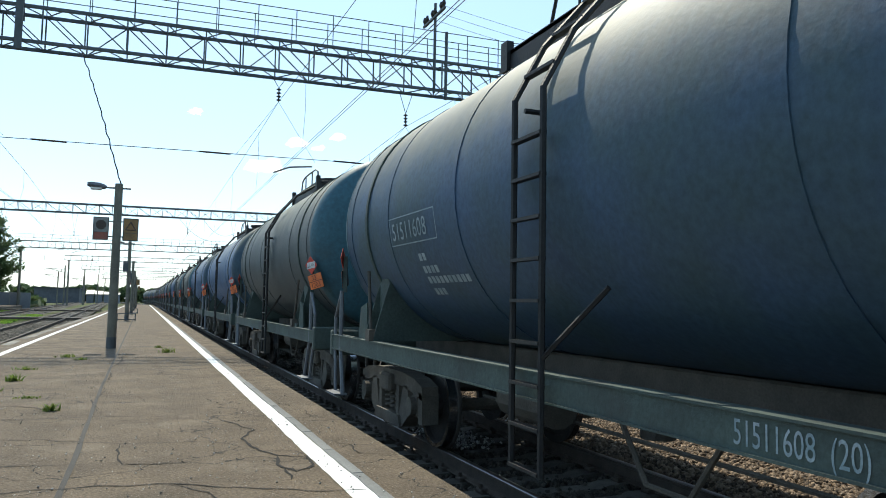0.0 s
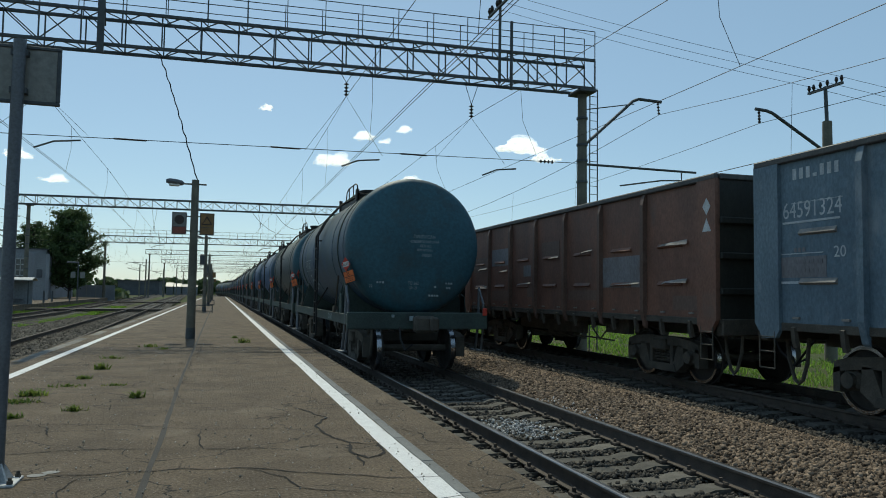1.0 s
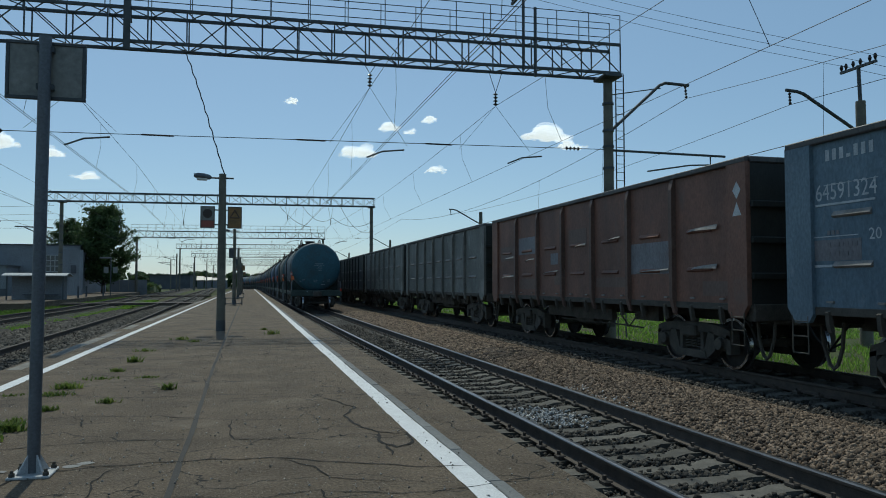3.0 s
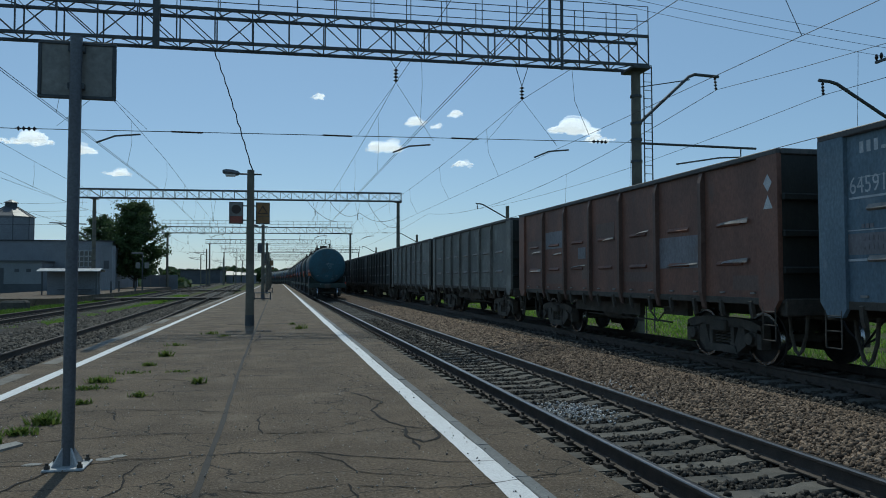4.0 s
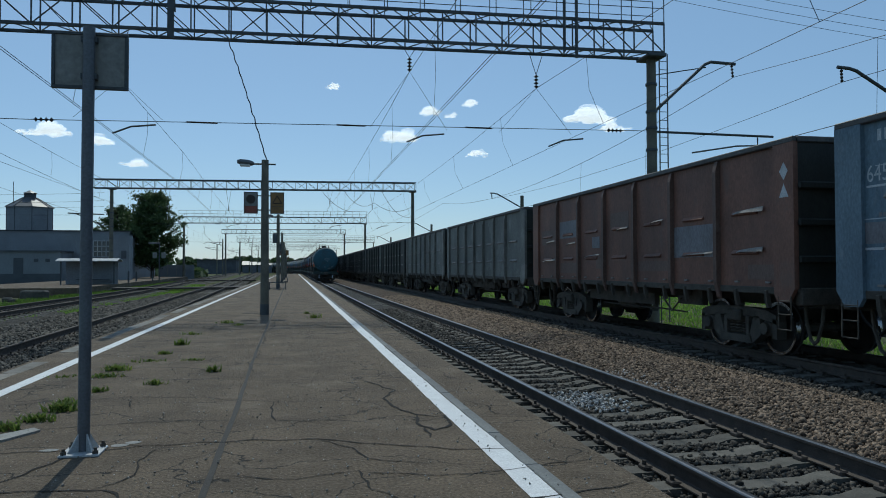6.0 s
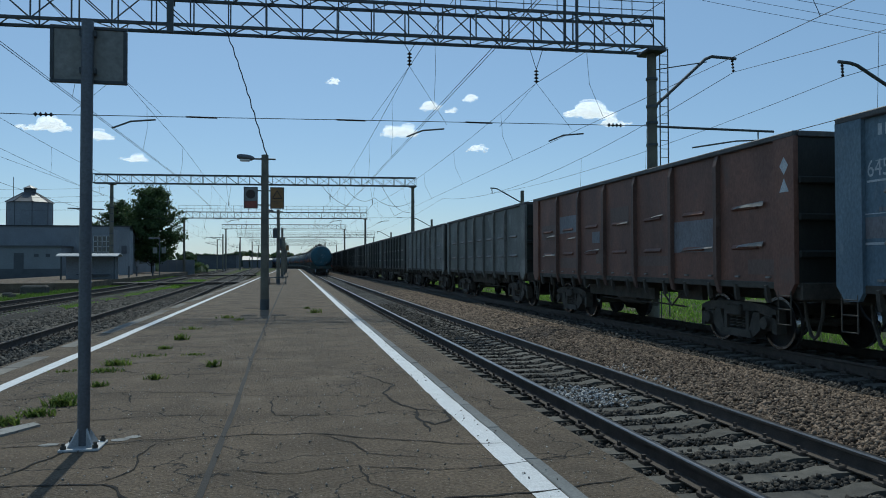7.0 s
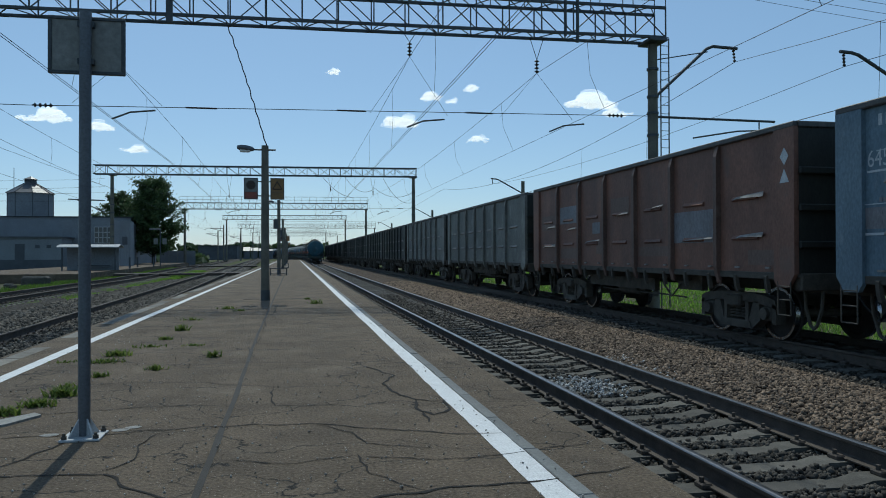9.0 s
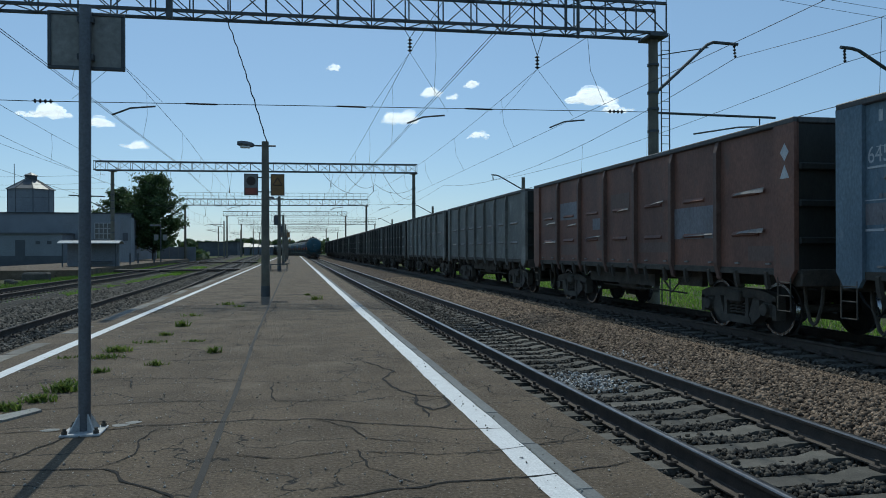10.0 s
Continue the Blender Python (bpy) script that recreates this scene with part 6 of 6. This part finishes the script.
for k in range(n):
    a = 2 * math.pi * (k + 0.5) / n
    part("roof_rib", B().tube([(cx + r * 1.08 * math.cos(a), cy + r * 1.08 * math.sin(a), 11.03), (cx + 0.9 * math.cos(a), cy + 0.9 * math.sin(a), 12.63)], 0.07, 5), ROOF_METAL, g)
    part("wall_seam", B().tube([(cx + (r + 0.02) * math.cos(a), cy + (r + 0.02) * math.sin(a), 5.5), (cx + (r + 0.02) * math.cos(a), cy + (r + 0.02) * math.sin(a), 11.0)], 0.06, 5), WALL_DARK, g)
part("lantern", B().ring(ring(0.85, 12.4), ring(0.85, 13.3)), WALL_DARK, g)
part("lantern_roof", B().ring(ring(1.1, 13.25), ring(0.08, 13.75)), ROOF_METAL, g)
g = thing("waiting_shelter", "small shelter with a white curved roof on the far platform", "shelter")
b = B()
arc = [(-1.1 + 2.2 * i / 8, 2.05 + 0.22 * math.sin(math.pi * i / 8)) for i in range(9)]
poly = [(71.6 + u, z) for u, z in arc] + [(71.6 + u, z - 0.07) for u, z in reversed(arc)]
b.prism_x(poly, -20.3, -15.2)
part("roof", b, FRAME_WHITE, g, "white curved roof")
part("back_wall", B().box(-20.0, -15.6, 72.5, 72.6, -0.05, 2.05), WALL_GREY, g)
for x in (-20.0, -17.8, -15.6):
    part("support", B().box(x - 0.05, x + 0.05, 71.0, 71.1, -0.05, 2.05), STEEL, g)
part("seat", B().box(-19.0, -16.2, 71.9, 72.3, 0.35, 0.42), WALL_DARK, g)
g = thing("concrete_block", "broken concrete block lying by the yard track", "concrete block")
b = B().box(-16.6, -15.1, 50.5, 51.4, -0.75, 0.0, 0.12)
part("block", b, DARK_RUBBLE, g)
for k, (x, y, s) in enumerate(((-17.6, 50.5, 0.3), (-17.1, 50.2, 0.22), (-18.3, 50.0, 0.26))):
    tagged(part("rubble", B().box(x, x + s * 2, y, y + s, -0.75, -0.72 + s, s * 0.3), DARK_RUBBLE), "lump of broken concrete", "rubble", "rubble")
g = thing("concrete_fence", "grey concrete panel fence behind the far platform", "fence")
for k in range(4):
    part("fence_panel", B().box(-22.4 + k * 1.45, -21.0 + k * 1.45, 135, 135.12, -0.7, 2.0), WALL_GREY, g)
    part("fence_post", B().box(-22.5 + k * 1.45, -22.4 + k * 1.45, 134.95, 135.2, -0.7, 2.1), CONCRETE, g)
g = thing("warehouse", "long low dark warehouse in the distance", "building")
part("wall", B().box(-36, -21.5, 300, 330, -0.7, 4.6), WALL_DARK, g)
part("roof", B().box(-36.4, -21.1, 299.5, 330.5, 4.6, 4.9), ROOF_DARK, g)
for k in range(4):
    g = thing("distant_house", "small distant house with a pale pitched roof", "house", "distant houses")
    x = -21 + k * 3.2
    part("wall", B().box(x, x + 2.6, 330, 336, -0.7, 3.0), WALL_GREY, g)
    part("roof", B().prism_x([(329.5, 2.9), (333, 4.6 - 0.3 * k), (336.5, 2.9)], x - 0.2, x + 2.8), ROOF_METAL, g)
g = thing("yard_lamp_post", "slim lamp post with two small signs on the far platform", "lamp post")
part("post", B().tube([(-15.75, 95, -0.05), (-15.75, 95, 4.4)], 0.07, 8), STEEL, g)
part("lamp_head", B().box(-17.0, -15.7, 94.9, 95.1, 4.3, 4.5, 0.05), STEEL_LIGHT, g)
for x in (-16.5, -15.5):
    part("sign_board", B().box(x, x + 0.5, 94.85, 94.9, 2.6, 3.3), PANEL_BACK, g)
for x, y in ((-16.2, 80), (-17.0, 88), (-16.0, 92)):
    tagged(part("bollard", B().tube([(x, y, -0.1), (x, y, 1.1)], 0.09, 8), STEEL), "short steel post on the far platform", "post", "platform posts")


def tree(x, y, h, w, seed, label, n=90, low=0.14):
    """Tapered trunk, limbs and boughs of small leaves with gaps of sky between them."""
    rng = random.Random(seed)
    g = thing("tree", label, "tree", "trees by the yard")
    b = B()
    b.tube([(x, y, -0.75), (x + 0.1, y, h * 0.3), (x - 0.1, y, h * 0.65), (x, y, h * 0.95)], [h * 0.02, h * 0.016, h * 0.01, 0.03], 8)
    boughs = []
    for k in range(n):
        z = h * (low + (0.93 - low) * (k + rng.random()) / n)
        q = z / h
        width = min(1.0, 0.55 + 2.2 * (q - low)) if q < 0.35 else max(0.16, 1.0 - ((q - 0.35) / 0.72) ** 2)
        a = k * 2.4 + rng.uniform(-0.5, 0.5)
        ln = w * 0.5 * width * rng.choice((0.45, 0.7, 0.9, 1.12)) * rng.uniform(0.85, 1.0)
        tip = Vector((x + math.cos(a) * ln, y + math.sin(a) * ln, z + ln * rng.uniform(-0.1, 0.45)))
        root = Vector((x, y, max(0.3, z - ln * 0.5)))
        b.tube([root, root.lerp(tip, 0.6) + Vector((0, 0, 0.15)), tip], [0.07, 0.04, 0.015], 5)
        boughs.append((root, tip, rng.uniform(0.28, 0.62) * w / 6))
    part("trunk", b, BARK, g)
    cb = B()
    s = rng.gauss
    for root, tip, size in boughs:
        for _ in range(int(190 * size / 0.6)):
            c = root.lerp(tip, rng.uniform(0.55, 1.1)) + Vector((s(0, size * 0.5), s(0, size * 0.5), s(0, size * 0.38)))
            d = Vector((s(0, 1), s(0, 1), s(0, 1))).normalized()
            u = d.orthogonal().normalized()
            v = d.cross(u)
            r = rng.uniform(0.07, 0.16) * w / 6
            cb.add([c - u * r, c + v * r * 0.6, c + u * r, c - v * r * 0.6], [(0, 1, 2, 3)])
    part("crown", cb, LEAF, g)
    return g


tree(-21.1, 121, 13.5, 8.6, 1, "tall dark green broadleaf tree behind the far platform", 150)
tree(-27.4, 127, 11.8, 7.6, 2, "dark green broadleaf tree beside the factory", 90)
tree(-31.5, 131, 8.6, 5.0, 3, "dark green broadleaf tree beside the factory", 40)
tree(-50.5, 118, 10.5, 6.0, 4, "dark green broadleaf tree behind the factory hall", 40)


def far_wood(name, x0, x1, y, h, n, label, seed):
    rng = np.random.default_rng(seed)
    cb = B()
    for _ in range(n):
        x = rng.uniform(x0, x1)
        top = h * (0.55 + 0.35 * noise.noise((x * 0.06, seed, 0)) + 0.2 * noise.noise((x * 0.3, seed, 4)))
        z = -0.7 + top * rng.random() ** 0.6
        r = rng.uniform(0.5, 1.4)
        q = Vector((x, y + rng.uniform(-8, 8), z))
        u = Vector(rng.normal(size=3)).normalized()
        v = u.orthogonal().normalized()
        cb.add([q - u * r, q + v * r * 0.7, q + u * r, q - v * r * 0.7], [(0, 1, 2, 3)])
    tagged(part(name, cb, LEAF), label, "trees", kind="stuff")


far_wood("bushes", -33, -17, 150, 3.0, 900, "low green bushes behind the fence", 1)
far_wood("far_wood", -60, 10, 420, 13, 6000, "distant dark green wood on the horizon", 2)
far_wood("far_wood", 12, 140, 430, 14, 5000, "distant dark green wood on the horizon", 3)
far_wood("far_wood", -260, -60, 400, 13, 6000, "distant dark green wood on the horizon", 4)

# masts and lines of the yard, left
for y, x in ((80.2, -18.6),):
    g = thing("yard_bracket", "steel bracket arm with insulators on a mast", "bracket")
    part("arm", B().tube([(x, y, 6.8), (x - 3.4, y, 6.9)], 0.06, 6).tube([(x, y, 5.6), (x - 2.6, y, 6.85)], 0.05, 6), STEEL, g)
for z, s in ((7.6, 0.8), (8.2, 0.9), (6.8, 0.7), (9.0, 0.8)):
    wire("yard_wire", "thin wire strung across the yard", [(-60, 60 + z * 3, z + 1.5), (-18.6, 80.2, z)], 0.012, s)
wire("yard_wire", "thin wire strung along the yard", [(-15.5, 12, 9.2), (-18.6, 80, 8.2)], 0.012, 0.4)
wire("yard_wire", "thin wire strung along the yard", [(-18, 12, 8.0), (-20.6, 80, 6.9)], 0.012, 0.4)

for x, y, h in ((-16.7, 189, 8.6), (-20.5, 215, 8.0), (-16.9, 250, 8.0)):
    g = thing("yard_mast", "slim concrete mast with a short bracket in the yard", "mast", "yard masts")
    part("mast", B().tube([(x, y, -0.75), (x, y, h)], [0.2, 0.14], 10), GREEN_COL, g, smooth=True)
    part("arm", B().tube([(x, y, h - 1.6), (x - 3.0, y, h - 0.9)], 0.06, 6).tube([(x, y, h - 0.9), (x - 3.2, y, h - 0.85)], 0.05, 6), STEEL, g)
g = thing("relay_cabinet", "grey steel relay cabinet beside the far platform", "cabinet")
part("body", B().box(-20.2, -19.0, 152, 153, -0.7, 1.2, 0.02), WALL_GREY, g)
part("lid", B().box(-20.3, -18.9, 151.9, 153.1, 1.2, 1.28, 0.02), STEEL, g)
for x, y in ((-18.9, 78), (-19.6, 84), (-20.4, 90)):
    g = thing("bench", "dark slatted bench on the far platform", "bench", "far platform benches")
    part("seat", B().box(x - 0.8, x + 0.8, y - 0.2, y + 0.2, 0.36, 0.42, 0.01), WALL_DARK, g)
    part("backrest", B().box(x - 0.8, x + 0.8, y + 0.2, y + 0.25, 0.5, 0.85, 0.01), WALL_DARK, g)
    for dx in (-0.7, 0.7):
        part("leg", B().box(x + dx - 0.04, x + dx + 0.04, y - 0.2, y + 0.22, -0.06, 0.36), STEEL, g)

# ---- clouds ----
CLOUD = bpy.data.materials.new("cloud_white")
CLOUD.use_nodes = True
cp = CLOUD.node_tree.nodes["Principled BSDF"]
cp.inputs["Base Color"].default_value = (0.9, 0.91, 0.93, 1)
cp.inputs["Roughness"].default_value = 1.0
# added glow stands in for sunlight coming through the cloud
cp.inputs["Emission Color"].default_value = (0.93, 0.96, 1.0, 1)
cp.inputs["Emission Strength"].default_value = 0.75
cp.inputs["Alpha"].default_value = 0.2


def cloud(x, z, w, h, seed):
    """A heap of small ragged puffs on a flat base."""
    rng = random.Random(seed + 5)
    bm = bmesh.new()
    peaks = [(rng.uniform(-0.6, 0.6), rng.uniform(0.5, 1.0)) for _ in range(3)]
    for _ in range(90):
        u = rng.uniform(-1, 1)
        top = max(0.12, max(p * (1 - abs(u - q) * 1.6) for q, p in peaks)) * (1 - u * u * 0.7)
        r = h * rng.uniform(0.08, 0.3) * (0.5 + top)
        m = Matrix.Translation((x + u * w * 0.5, 1500 + rng.uniform(-20, 20), z - h * 0.3 + h * 0.75 * top * rng.random())) @ Matrix.Diagonal((r * 1.7, r, r * 0.75, 1))
        bmesh.ops.create_icosphere(bm, subdivisions=2, radius=1, matrix=m)
    for v in bm.verts:
        v.co += Vector((noise.noise(v.co * 0.15), 0, noise.noise(v.co * 0.15 + Vector((9, 9, 9))))) * 4
    me = bpy.data.meshes.new("cloud")
    bm.to_mesh(me)
    bm.free()
    me.materials.append(CLOUD)
    me.shade_smooth()
    tagged(new("cloud", me), "small white fair-weather cloud in a blue sky", "cloud", "clouds", "structure")


for k, (x, z, w, h) in enumerate([(-450, 262, 85, 26), (214, 272, 68, 26), (622, 333, 95, 48), (680, 306, 60, 18), (278, 326, 34, 18), (-294, 203, 42, 16), (78, 367, 22, 10), (-354, 245, 40, 18), (361, 345, 24, 12), (375, 240, 40, 12), (320, 318, 20, 9)]):
    cloud(x, z, w, h, k)


# ---- what moves ----
SPEED, REAR0 = 15.55, 0.48     # metres a second; the last tank's rear rim at the start
COUPLED = 12.02                # metres from tank wagon to tank wagon


def motions():
    for i, tk in enumerate(tanks):
        rows = []
        for k in range(21):
            y = REAR0 + 4.8 + COUPLED * i + SPEED * k / 2
            rows.append((k / 2, pose(near_axis(y), y, ZN, 0, 0, math.degrees(math.atan(0.0008 * max(0.0, y - 170))))))
        walk(tk, rows)
    turn = math.degrees(SPEED / 0.475)
    for tk in tanks[:2]:
        for o in tk.children_recursive:
            if o.name.startswith("wheelset"):
                y = o.location.y
                walk(o, [(k / 30, pose(0, y, 0.475, -turn * k / 30)) for k in range(301)])


motions()
